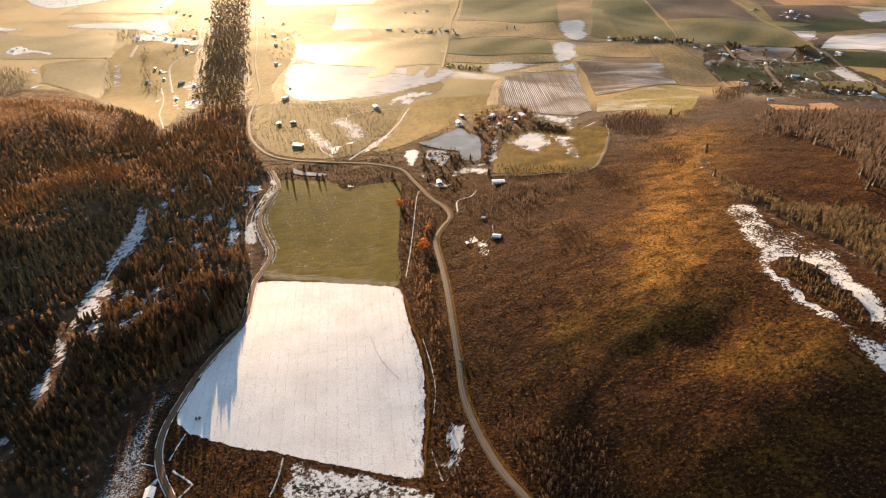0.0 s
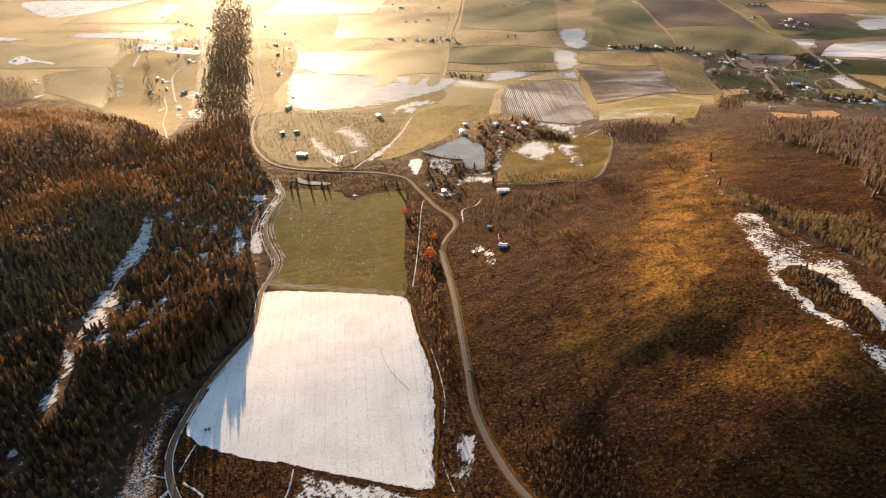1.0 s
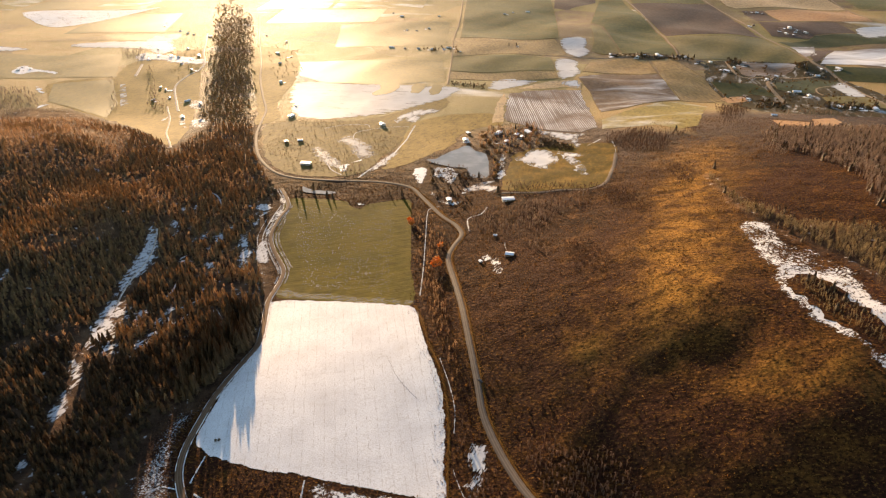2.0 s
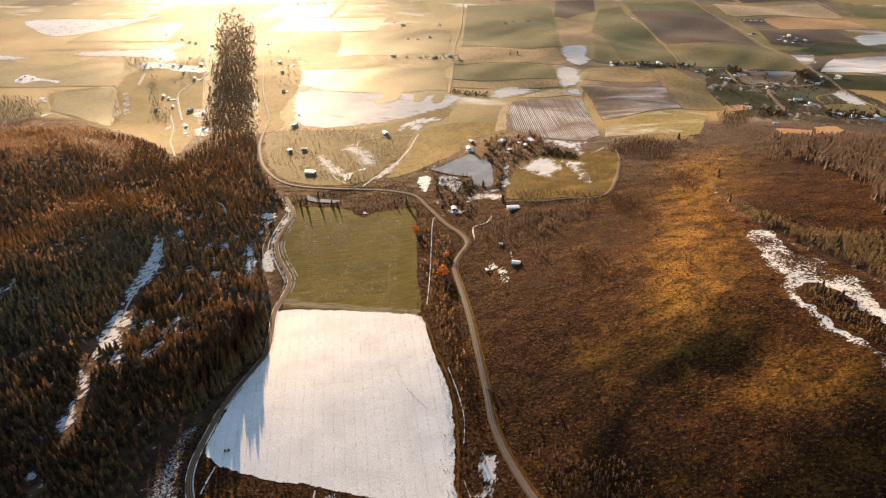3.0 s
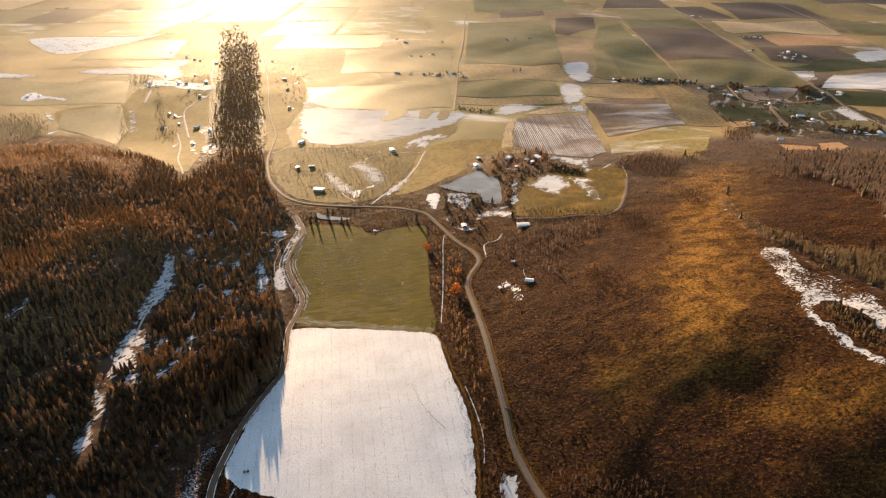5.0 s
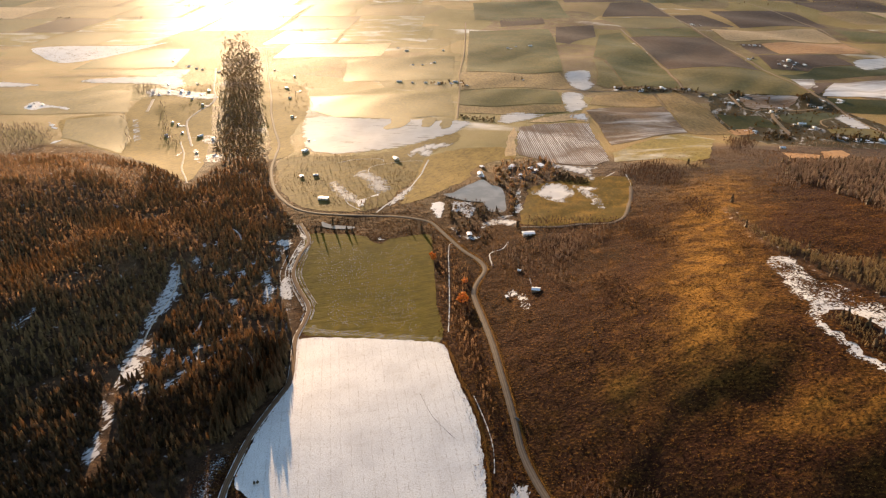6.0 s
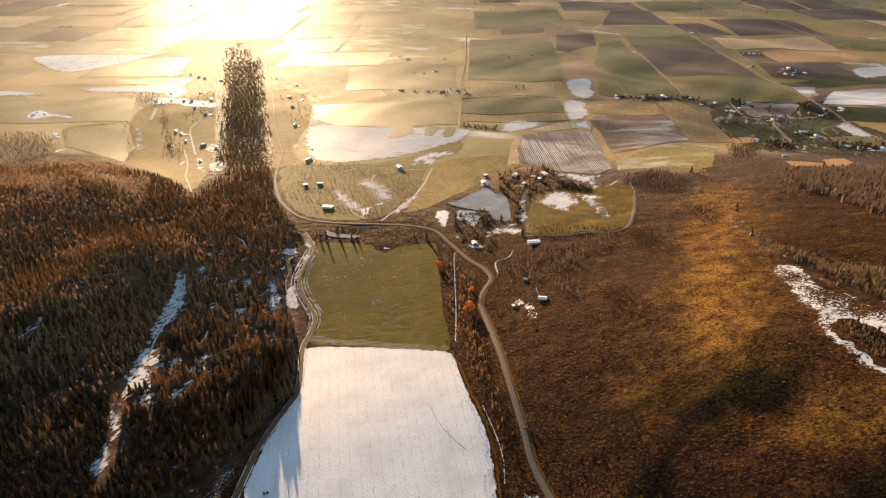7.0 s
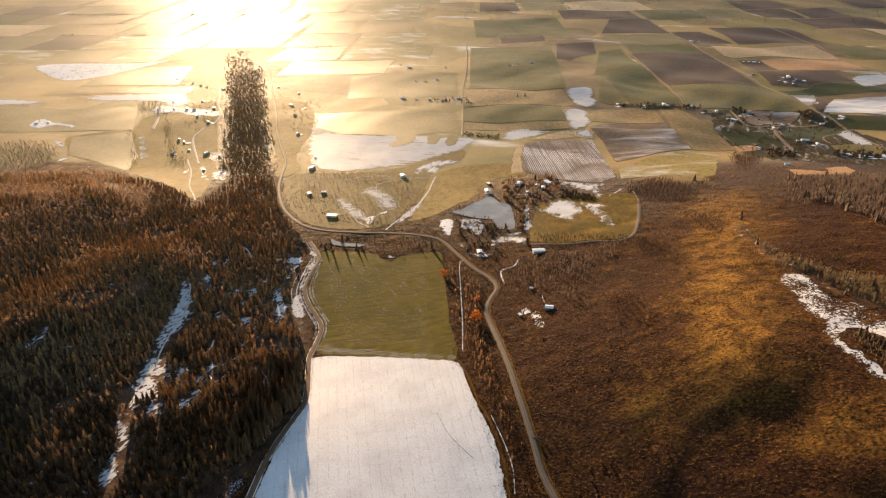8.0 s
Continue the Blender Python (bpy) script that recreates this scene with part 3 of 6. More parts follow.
ROAD_EAST = [(867, 2906), (842, 2637), (837, 2402), (815, 2204), (806, 2012), (793, 1860), (772, 1688), (755, 1532), (751, 1459), (745, 1373), (741, 1328), (747, 1287), (737, 1209), (718, 1108), (698, 990)]
ROAD_EAST_B = [(583, 2276), (568, 2040), (534, 1786), (522, 1605), (488, 1395)]
ROAD_EAST_C = [(1262, 2884), (1255, 2569), (1251, 2351), (1194, 2085), (1169, 1922), (1114, 1625)]
ROAD_FARM = [(212, 1426), (305, 1428), (375, 1416), (481, 1387), (522, 1337)]
ROAD_NORTH = [(0, 1176), (13, 1404), (21, 1594), (46, 1911), (74, 2454)]
ROAD_LEFT = [(-452, 1078), (-475, 1134), (-503, 1207), (-509, 1245), (-505, 1295), (-496, 1329), (-499, 1378), (-528, 1464), (-551, 1553), (-587, 1680)]
ROAD_VILLAGE = [(-480, 1104), (-470, 1080), (-453, 1041), (-440, 1000), (-427, 955), (-406, 910), (-395, 885)]
ROAD_VILLAGE_B = [(-603, 1278), (-613, 1321), (-624, 1368)]
ROAD_VILLAGE_C = [(-648, 1440), (-600, 1420), (-545, 1400), (-499, 1378)]
VILLAGE_YARDS = [[(-453, 1128), (-449, 1149), (-422, 1126), (-413, 1090), (-437, 1092)], [(-444, 1064), (-436, 1067), (-404, 979), (-418, 992), (-431, 1012)], [(-408, 999), (-413, 1033), (-387, 1031), (-379, 1004), (-386, 978)], [(-470, 1025), (-464, 1041), (-475, 1091), (-458, 1056), (-452, 1019)]]
VILLAGE_SNOW = [(-700, 1579), (-704, 1649), (-654, 1622), (-606, 1481), (-630, 1457)]
VILLAGE_SNOW_B = [(-664, 1434), (-656, 1468), (-591, 1441), (-517, 1410), (-493, 1369), (-545, 1369), (-607, 1398), (-639, 1386)]
MOUND_SNOW = [(-855, 1295), (-873, 1351), (-858, 1366), (-820, 1334), (-775, 1319), (-752, 1293), (-776, 1298), (-813, 1311), (-831, 1291)]
HILL_SPOT = [(-764, 1208), (-758, 1218), (-725, 1178), (-724, 1162)]
HILL_SPOT_B = [(-698, 1093), (-689, 1119), (-680, 1111), (-687, 1084)]
ROAD_HAMLET = [(578, 1371), (554, 1274), (553, 1225), (581, 1223), (620, 1240), (661, 1248), (705, 1260), (733, 1278)]
ROAD_HAMLET_B = [(617, 1233), (582, 1184), (570, 1144), (559, 1063)]
TRACK_HOUSE = [(15, 584), (15, 614), (29, 622), (36, 638)]
CREEK_LINE = [(-15, 387), (-8, 356), (-5, 334), (-6, 314)]
CREEK_LINE_B = [(-7, 285), (-3, 270), (0, 261)]
TRACK_YARD = [(-171, 260), (-167, 268)]
TRACK_YARD_B = [(-97, 281), (-97, 265), (-99, 253)]
TRACK_FOREST = [(-265, 507), (-263, 516), (-264, 530)]
THICKETS = [[(157, 660), (187, 649), (190, 554), (176, 548), (149, 585)], [(67, 639), (107, 646), (112, 587), (79, 560), (60, 593)], [(93, 521), (115, 526), (130, 453), (115, 430), (88, 454)], [(240, 712), (274, 702), (248, 606), (232, 624)]]
TRACK_FOREST_B = [(-256, 484), (-245, 485), (-238, 492), (-232, 500)]
TRACK_FOREST_C = [(-250, 470), (-241, 459), (-234, 474)]
TRACK_FOREST_D = [(-212, 480), (-205, 468), (-199, 458), (-193, 437)]
TRACK_FOREST_E = [(-289, 724), (-280, 716), (-275, 709), (-266, 689)]
HOUSES_MID = [(27, 911), (60, 652), (-189, 806), (22, 877), (78, 866), (95, 894), (-101, 962), (-234, 899), (-214, 901), (48, 514), (-4, 667), (102, 883), (70, 906), (112, 905)]
VALLEY_NORTH = [(-278, 990), (-256, 1014), (-100, 977), (-61, 952), (-73, 840), (-52, 745), (-179, 760), (-225, 794), (-262, 886)]
VALLEY_EAST = [(-81, 778), (-23, 819), (16, 864), (36, 923), (80, 948), (84, 991), (21, 958), (-39, 950), (-58, 861), (-82, 798)]
HOUSES_EAST = [(357, 1446), (365, 1437), (404, 1402), (421, 1412), (446, 1408), (451, 1399), (487, 1389), (495, 1378), (506, 1334), (532, 1336), (531, 1276), (540, 1268), (565, 1298), (606, 1335), (590, 1207), (610, 1225), (627, 1247), (588, 1116), (602, 1118), (611, 1093), (514, 1116), (512, 1098), (700, 1280), (713, 1262), (737, 1295), (767, 1289), (780, 1740), (796, 1753), (480, 942), (605, 1027), (624, 1022), (650, 1006), (670, 1003), (640, 1014)]
HOUSES_FAR = [(868, 1975), (882, 1969), (895, 1965), (906, 1952), (839, 2324), (861, 2315), (823, 1666), (831, 1647), (846, 1690), (861, 1696), (856, 1655), (868, 1668), (880, 1650), (842, 1632)]
HOUSES_WEST = [(-532, 1215), (-518, 1203), (-516, 1137), (-494, 1155), (-456, 1135), (-429, 1120), (-432, 1041), (-398, 1025), (-511, 1329), (-545, 1369), (-587, 1430), (-614, 1430), (-645, 1421), (-626, 1407), (-568, 1421), (-535, 1401), (-529, 1433), (-634, 1678), (-615, 1664), (-664, 1710), (-726, 1775), (-740, 1830), (-565, 1633), (-545, 1648), (-852, 1319), (-858, 1346), (-835, 1333), (-434, 1652), (-365, 1456), (-340, 1361), (-372, 1584), (-330, 1426), (-310, 1225), (-254, 1076), (-250, 1020), (-640, 1500), (-575, 1500)]
HOUSES_NORTH = [(-30, 1478), (-5, 1478), (7, 1487), (31, 1445), (-14, 1904), (-143, 1946), (-116, 1886), (161, 1504), (169, 1919), (195, 1942), (238, 1961), (-70, 1700), (-40, 1720), (-95, 1710), (-120, 1500), (-90, 1490), (-60, 1485)]
CAR = [(13, 355)]
BALES = [(-160, 313)]
ORANGE_TREES = [(-18, 520), (-46, 620), (-44, 613), (-14, 557)]
MEANDER = [(-137, 764), (-154, 786), (-165, 819), (-179, 855), (-188, 866)]
MEANDER_B = [(-132, 880), (-139, 914), (-134, 933), (-112, 944), (-83, 953), (-60, 952)]
MEANDER_C = [(-119, 952), (-126, 967), (-164, 967), (-189, 954)]
CREEK = [(-115, 752), (-102, 781), (-86, 810), (-75, 838), (-69, 861), (-61, 893), (-57, 922), (-51, 957)]
SNOW_CROSSING = [(-108, 1023), (-108, 1067), (-96, 1099), (-90, 1137)]
FOREST_WEST = [(-757, 959), (-706, 1082), (-636, 1073), (-538, 1000), (-431, 927), (-386, 868), (-371, 991), (-444, 1267), (-551, 1683), (-475, 1686), (-285, 913), (-256, 818), (-226, 753), (-218, 709), (-224, 678), (-214, 626), (-193, 558), (-176, 511), (-164, 453), (-173, 399), (-185, 353), (-208, 335), (-208, 310), (-206, 280), (-199, 249), (-368, 250), (-579, 520)]
BARE_WEST = [(-757, 959), (-706, 1082), (-636, 1073), (-538, 1000), (-466, 932), (-431, 791), (-492, 745), (-560, 664)]
BARE_EAST = [(417, 827), (476, 838), (597, 869), (701, 887), (391, 481), (348, 499), (386, 586), (388, 667), (379, 735)]
BARE_BAND = [(276, 660), (263, 590), (262, 538), (271, 498), (278, 477), (290, 471), (326, 458), (330, 400), (300, 340), (274, 345), (272, 375), (276, 396), (268, 418), (259, 444), (258, 480), (244, 504), (252, 561), (262, 633)]
BARE_ROADSIDE = [(15, 578), (15, 641), (48, 639), (104, 648), (157, 643), (133, 592), (89, 535), (79, 476), (60, 512), (56, 554), (28, 541)]
BARE_SOUTH = [(30, 296), (46, 300), (62, 292), (80, 284), (94, 272), (99, 250), (99, 225), (99, 201), (58, 210), (45, 248)]
BARE_STRIP = [(-6, 327), (5, 318), (12, 306), (15, 289), (25, 261), (32, 243), (10, 240), (-3, 248), (1, 275), (-6, 297)]
UPPER_WOOD = [(396, 833), (417, 792), (473, 823), (568, 882), (624, 897), (547, 777), (450, 728), (395, 701), (354, 667), (357, 713)]
STRIP = [(-40, 668), (-22, 628), (-5, 578), (-12, 534), (-5, 454), (-1, 400), (3, 352), (-5, 333), (-9, 366), (-19, 406), (-30, 463), (-39, 532)]
FARM_TREES = [(-27, 769), (13, 771), (23, 734), (19, 640), (4, 626), (-12, 660), (-29, 705)]
FARM_TREES_B = [(33, 862), (43, 906), (66, 935), (104, 935), (134, 944), (138, 897), (120, 837), (97, 822), (77, 815), (62, 803), (53, 831), (43, 840)]
BANK_TREES = [(52, 826), (60, 814), (59, 748), (50, 723), (47, 736)]
HEDGE_NORTH = [(4, 1206), (75, 1193), (70, 1153), (3, 1168)]
WOODS_MID = [(204, 848), (222, 876), (248, 893), (280, 893), (290, 846), (341, 862), (353, 860), (315, 830), (292, 819), (261, 759), (234, 772), (215, 793)]
WOODS_HAMLET = [(439, 1065), (496, 1076), (476, 1003), (419, 911), (383, 923)]
WOODS_ROW = [(519, 1088), (565, 1079), (541, 1028), (494, 1030)]
WOODS_ROW_B = [(612, 1050), (687, 1026), (670, 999), (596, 1018)]
WOODS_ROW_C = [(361, 1453), (424, 1416), (519, 1392), (502, 1345), (414, 1382), (354, 1428)]
WOODS_ROW_D = [(587, 1386), (616, 1387), (600, 1348), (571, 1349)]
WOODS_ROW_E = [(537, 1024), (661, 976), (646, 953), (505, 964)]
WOODS_LEFT = [(-864, 1189), (-772, 1207), (-694, 1124), (-700, 1037), (-728, 967)]
WOODS_LEFT_B = [(-660, 1268), (-636, 1273), (-571, 1129), (-550, 1060), (-562, 1042), (-602, 1169)]
WOODS_LEFT_C = [(-744, 1518), (-665, 1520), (-612, 1392), (-635, 1377), (-697, 1411)]
WOODS_RIVER = [(-612, 1350), (-588, 1349), (-533, 1207), (-490, 1132), (-464, 1063), (-502, 1075), (-549, 1188)]
ISLAND = [(219, 376), (230, 384), (240, 379), (245, 352), (246, 320), (245, 296), (238, 284), (229, 304), (223, 329), (218, 358)]
BUSH_ROW = [(-219, 747), (-171, 708), (-50, 695), (-50, 682), (-83, 684), (-196, 700)]
BUSH_ROW_B = [(-154, 786), (-127, 807), (-112, 801), (-111, 753), (-143, 756)]
BUSH_ROW_C = [(60, 719), (166, 665), (213, 782), (215, 764), (163, 631), (62, 656)]
DARK_TREES = [(142, 1504), (159, 1509), (306, 855), (282, 661), (278, 511), (279, 503), (232, 374), (236, 374), (238, 358), (242, 337), (231, 337), (10, 731), (20, 743), (33, 739), (51, 678), (-165, 721), (262, 505), (266, 497), (271, 489), (275, 481), (255, 521), (258, 513), (291, 452), (300, 430), (306, 418), (236, 366), (241, 360), (240, 345), (243, 330)]
TOWN_TREES = [(-693, 1525), (-508, 1533), (-456, 1303), (-513, 1271), (-582, 1343), (-634, 1345)]
TOWN_TREES_B = [(-423, 1612), (-297, 1496), (-253, 1222), (-314, 1212), (-355, 1330)]
TOWN_TREES_C = [(525, 1322), (563, 1321), (550, 1226), (607, 1209), (722, 1283), (614, 1101), (564, 1098), (582, 1179)]
TOWN_TREES_D = [(-50, 1512), (45, 1493), (42, 1426), (-49, 1444)]
FAR_TREES = [(-374, 3241), (325, 3374), (858, 3308), (2010, 3110), (1712, 2636), (765, 2956), (151, 2856)]
HAMLET_GROUND = [(521, 1326), (594, 1381), (701, 1355), (766, 1347), (747, 1287), (751, 1055), (689, 962), (517, 986), (485, 1021), (474, 1092), (483, 1211)]
HAMLET_DARK = [(595, 1353), (677, 1354), (705, 1335), (678, 1300), (635, 1265), (563, 1236)]
RIVER_WOOD = [(-405, 1020), (-470, 1300), (-530, 1520), (-620, 1830), (-690, 2080), (-740, 2300), (-660, 2300), (-590, 2080), (-520, 1880), (-425, 1500), (-345, 1180), (-300, 980)]
LINE_A = [(-163, 301), (-165, 288), (-166, 280)]
LINE_B = [(-190, 274), (-182, 278), (-171, 275)]
LINE_C = [(-161, 272), (-151, 266), (-146, 262), (-148, 258), (-151, 253)]
RILL = [(-55, 398), (-47, 375), (-38, 359), (-30, 348)]
FROST_BAND = [(-164, 513), (-138, 502), (-91, 489), (-41, 473), (-40, 463), (-95, 478), (-162, 497)]
WOODS_ROW_F = [(712, 1354), (730, 1335), (712, 1298), (697, 1317)]
PLOT_BROWN_G = [(866, 2002), (922, 1989), (895, 1816), (828, 1807)]
PLOT_BROWN_H = [(809, 1474), (869, 1497), (767, 1355), (748, 1339), (756, 1382)]
PLOT_OLIVE_B = [(627, 1081), (706, 1090), (705, 1000), (620, 1058)]
YARD_DARK = [(841, 1715), (865, 1705), (895, 1657), (870, 1613), (821, 1625)]

HILLS = [
    (400, 330, 230, 117.0), (350, 400, 90, -25.0), (450, 800, 150, 23.0), (450, 1100, 90, -13.0), (100, 400, 90, 11.0),
    (-100, 350, 150, -27.6), (-150, 350, 90, 18.6), (0, 250, 90, -12.3), (-300, 550, 90, -10.7),
    (152, 312, 32, -5.2), (148, 362, 32, 4.6), (196, 288, 18, 2.0), (85, 320, 45, -5.0),
    (-408, 490, 42, 13.0), (-408, 565, 42, 18.0), (-392, 655, 42, 17.0), (-470, 610, 55, -6.0), (-620, 620, 110, 30.0), (-550, 950, 230, -19.0), (-540, 850, 85, 24.0), (-660, 900, 90, 14.0), (-80, 250, 60, 7.0),
]


FLATS = [(16, 783, 52, 82, 7.0), (-158, 716, 30, 22, -0.5)]


# the line where the eastern hill drops away to the south
BROW_X, BROW_Y = (60, 95, 125, 150, 175, 210, 250, 330), (303, 303, 288, 267, 264, 268, 275, 292)


def height(x, y):
    """The lie of the land: hills beside a flat valley, then a rolling plain that climbs slowly."""
    x, y = np.asarray(x, float), np.asarray(y, float)
    z = np.full(np.broadcast(x, y).shape, 3.9)
    for cx, cy, spread, tall in HILLS:
        z = z + tall * np.exp(-((x - cx) ** 2 + (y - cy) ** 2) / (2 * spread ** 2))
    brow = np.interp(x, BROW_X, BROW_Y) - y
    z = z - 0.23 * 9 * np.log1p(np.exp(np.clip(brow, -150, 110) / 9)) / (1 + np.exp((62 - x) / 7))
    knobs = 0.85 * np.sin(x / 12 + 1.9 * np.sin(y / 21 + 0.4)) * np.sin(y / 15 + 1.6 * np.sin(x / 23)) + 0.36 * np.sin(x / 6.3 + 1.2 * np.sin(y / 9)) * np.sin(y / 7.1 + 1.4 * np.sin(x / 10))
    z = z + knobs * np.clip((900 - y) / 200, 0, 1) / (1 + np.exp((55 - x) / 10))
    for cx, cy, wide, deep, level in FLATS:
        near = np.exp(-(((x - cx) / wide) ** 4 + ((y - cy) / deep) ** 4))
        z = z * (1 - near) + level * near
    far = np.clip((y - 800) / 500, 0, 1)
    far = far * far * (3 - 2 * far)
    east = 0.35 + 0.65 / (1 + np.exp(-x / 120))
    roll = 5.5 * np.sin(x / 92 + 1.4 * np.sin(y / 190)) * np.sin(y / 105 + 0.9 * np.sin(x / 150)) + 3.0 * np.sin(x / 47 + y / 83)
    roll = roll * (1 - 0.45 * np.clip((y - 1700) / 900, 0, 1)) + 1.5 * np.clip((2300 - y) / 900, 0.12, 1) * np.sin(x / 23 + 1.5 * np.sin(y / 64)) * np.sin(y / 33 + 1.1 * np.sin(x / 71))
    rise = np.clip((y - 1900) / 2700, 0, 1.3)
    return z + far * east * roll + 75 * rise * rise * (3 - 2 * np.minimum(rise, 1))


def inside(outline, x, y):
    """Which of the places lie within the outline."""
    x, y = np.asarray(x, float), np.asarray(y, float)
    hit = np.zeros(x.shape, bool)
    for (ax, ay), (bx, by) in zip(outline, outline[1:] + outline[:1]):
        if ay != by:
            hit ^= ((ay > y) != (by > y)) & (x < (bx - ax) * (y - ay) / (by - ay) + ax)
    return hit


def edge_distance(outline, x, y):
    """How far the places lie from the outline."""
    best = np.full(np.shape(x), 1e9)
    for (ax, ay), (bx, by) in zip(outline, outline[1:] + outline[:1]):
        dx, dy = bx - ax, by - ay
        s = np.clip(((x - ax) * dx + (y - ay) * dy) / (dx * dx + dy * dy + 1e-9), 0, 1)
        best = np.minimum(best, np.hypot(x - ax - s * dx, y - ay - s * dy))
    return best


def rounded(line, step, closed=False):
    """The line drawn as a smooth curve with a place every step metres."""
    points = [np.array(p, float) for p in line]
    count = len(points)
    made = []
    for i in range(count if closed else count - 1):
        a, b, c, d = [points[(i + k) % count] if closed else points[min(max(i + k, 0), count - 1)] for k in (-1, 0, 1, 2)]
        for s in np.arange(0, 1, 1 / max(1, round(np.linalg.norm(c - b) / step))):
            made.append(0.5 * (2 * b + (c - a) * s + (2 * a - 5 * b + 4 * c - d) * s * s + (3 * b - a - 3 * c + d) * s ** 3))
    if not closed:
        made.append(points[-1])
    return made


def mesh_from(name, verts, faces, material, smooth=True):
    """A mesh from arrays: faces is (n, 3) or (n, 4)."""
    data = bpy.data.meshes.new(name)
    verts, faces = np.asarray(verts, np.float32), np.asarray(faces, np.int32)
    sides = faces.shape[1]
    data.vertices.add(len(verts))
    data.vertices.foreach_set("co", verts.ravel())
    data.loops.add(faces.size)
    data.loops.foreach_set("vertex_index", faces.ravel())
    data.polygons.add(len(faces))
    data.polygons.foreach_set("loop_start", np.arange(0, faces.size, sides, dtype=np.int32))
    data.polygons.foreach_set("use_smooth", np.full(len(faces), smooth))
    for m in material if isinstance(material, (list, tuple)) else [material]:
        data.materials.append(m)
    data.update(calc_edges=True)
    data.validate()
    return data


def stretch(parts):
    """Coordinates that run through (from, to, step) stretches."""
    return np.concatenate([np.arange(a, b, s) for a, b, s in parts])


xs = stretch([(-6000, -2400, 300), (-2400, -900, 24), (-900, -500, 12), (-500, 500, 8), (500, 1000, 12), (1000, 2600, 24), (2600, 6300, 300)])
ys = stretch([(-1500, 100, 80), (100, 900, 8), (900, 1700, 12), (1700, 2600, 22), (2600, 5200, 50), (5200, 8000, 400)])
gx, gy = np.meshgrid(xs, ys)
gz = height(gx, gy)
index = np.arange(gx.size).reshape(gx.shape)
quads = np.stack([index[:-1, :-1], index[:-1, 1:], index[1:, 1:], index[1:, :-1]], -1).reshape(-1, 4)
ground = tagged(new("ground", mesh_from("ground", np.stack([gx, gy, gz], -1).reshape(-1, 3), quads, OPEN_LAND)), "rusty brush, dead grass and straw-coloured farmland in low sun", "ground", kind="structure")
plain = np.clip((gy - 880 + 0.12 * np.abs(gx) - 60 * np.sin(gx / 90)) / 90, 0, 1)
plain = np.where(gx < -280, np.clip((gy - 1000) / 120, 0, 1), plain)
plain = np.where(gx > 330, np.clip((gy - 960) / 60, 0, 1), plain)
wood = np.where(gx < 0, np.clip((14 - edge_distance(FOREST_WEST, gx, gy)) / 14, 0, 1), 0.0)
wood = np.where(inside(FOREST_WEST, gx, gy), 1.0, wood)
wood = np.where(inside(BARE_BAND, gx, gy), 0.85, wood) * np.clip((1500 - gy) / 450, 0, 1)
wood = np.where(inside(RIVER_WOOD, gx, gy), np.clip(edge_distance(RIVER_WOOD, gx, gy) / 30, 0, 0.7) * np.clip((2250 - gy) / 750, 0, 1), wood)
golden_rise = np.exp(-((gx - 5) / 70) ** 2 - ((gy - 925) / 75) ** 2)
# sunlit ridge and two sunlit patches, put into the colour as golden grass
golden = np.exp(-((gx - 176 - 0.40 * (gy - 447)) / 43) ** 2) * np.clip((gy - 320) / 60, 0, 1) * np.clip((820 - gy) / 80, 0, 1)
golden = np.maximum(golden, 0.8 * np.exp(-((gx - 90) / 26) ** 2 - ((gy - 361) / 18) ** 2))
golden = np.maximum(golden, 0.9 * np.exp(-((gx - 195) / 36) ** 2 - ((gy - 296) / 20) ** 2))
bare_sky = np.clip((gy - 620 + 0.1 * gx) / 520, 0, 1)
# the swell at (-130, 840) lifts the valley floor's colour in place of haze
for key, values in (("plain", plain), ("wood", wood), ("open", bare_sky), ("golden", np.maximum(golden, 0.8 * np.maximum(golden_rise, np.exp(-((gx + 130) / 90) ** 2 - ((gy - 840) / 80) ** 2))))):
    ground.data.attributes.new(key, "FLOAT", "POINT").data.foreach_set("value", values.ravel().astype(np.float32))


def patch(name, outline, material, label, category="field", lift=0.2, step=8.0, rough_edge=1.5, level=None, straight=False):
    """A piece of land laid over the ground along a smooth outline."""
    rng = np.random.default_rng(len(outline) * 7 + int(abs(outline[0][0])))
    line = rounded(outline, step, True)
    if straight:
        ends = [np.array(p, float) for p in outline]
        line = [a + (b - a) * s for a, b in zip(ends, ends[1:] + ends[:1]) for s in np.arange(0, 1, 1 / max(1, round(np.linalg.norm(b - a) / step)))]
    line = [p + rng.normal(0, rough_edge, 2) for p in line]
    border = [(float(p[0]), float(p[1])) for p in line]
    lows, highs = np.min(border, 0), np.max(border, 0)
    px, py = np.meshgrid(np.arange(lows[0], highs[0], step), np.arange(lows[1], highs[1], step))
    px, py = px.ravel(), py.ravel()
    keep = inside(border, px, py) & (edge_distance(border, px, py) > step * 0.45)
    places = [Vector(p) for p in border] + [Vector((float(a), float(b))) for a, b in zip(px[keep], py[keep])]
    ring = [(i, (i + 1) % len(border)) for i in range(len(border))]
    verts, _, faces, _, _, _ = delaunay_2d_cdt(places, ring, [], 1, 0.001)
    flat = np.array([tuple(v) for v in verts])
    z = height(flat[:, 0], flat[:, 1]) + lift if level is None else np.full(len(flat), level)
    triangles = [tuple(f) for f in faces if len(f) == 3]
    ob = new(name, mesh_from(name, np.c_[flat, z], triangles, material))
    ob.data.attributes.new("edge", "FLOAT", "POINT").data.foreach_set("value", edge_distance(border, flat[:, 0], flat[:, 1]).astype(np.float32))
    return tagged(ob, label, category, kind="structure")


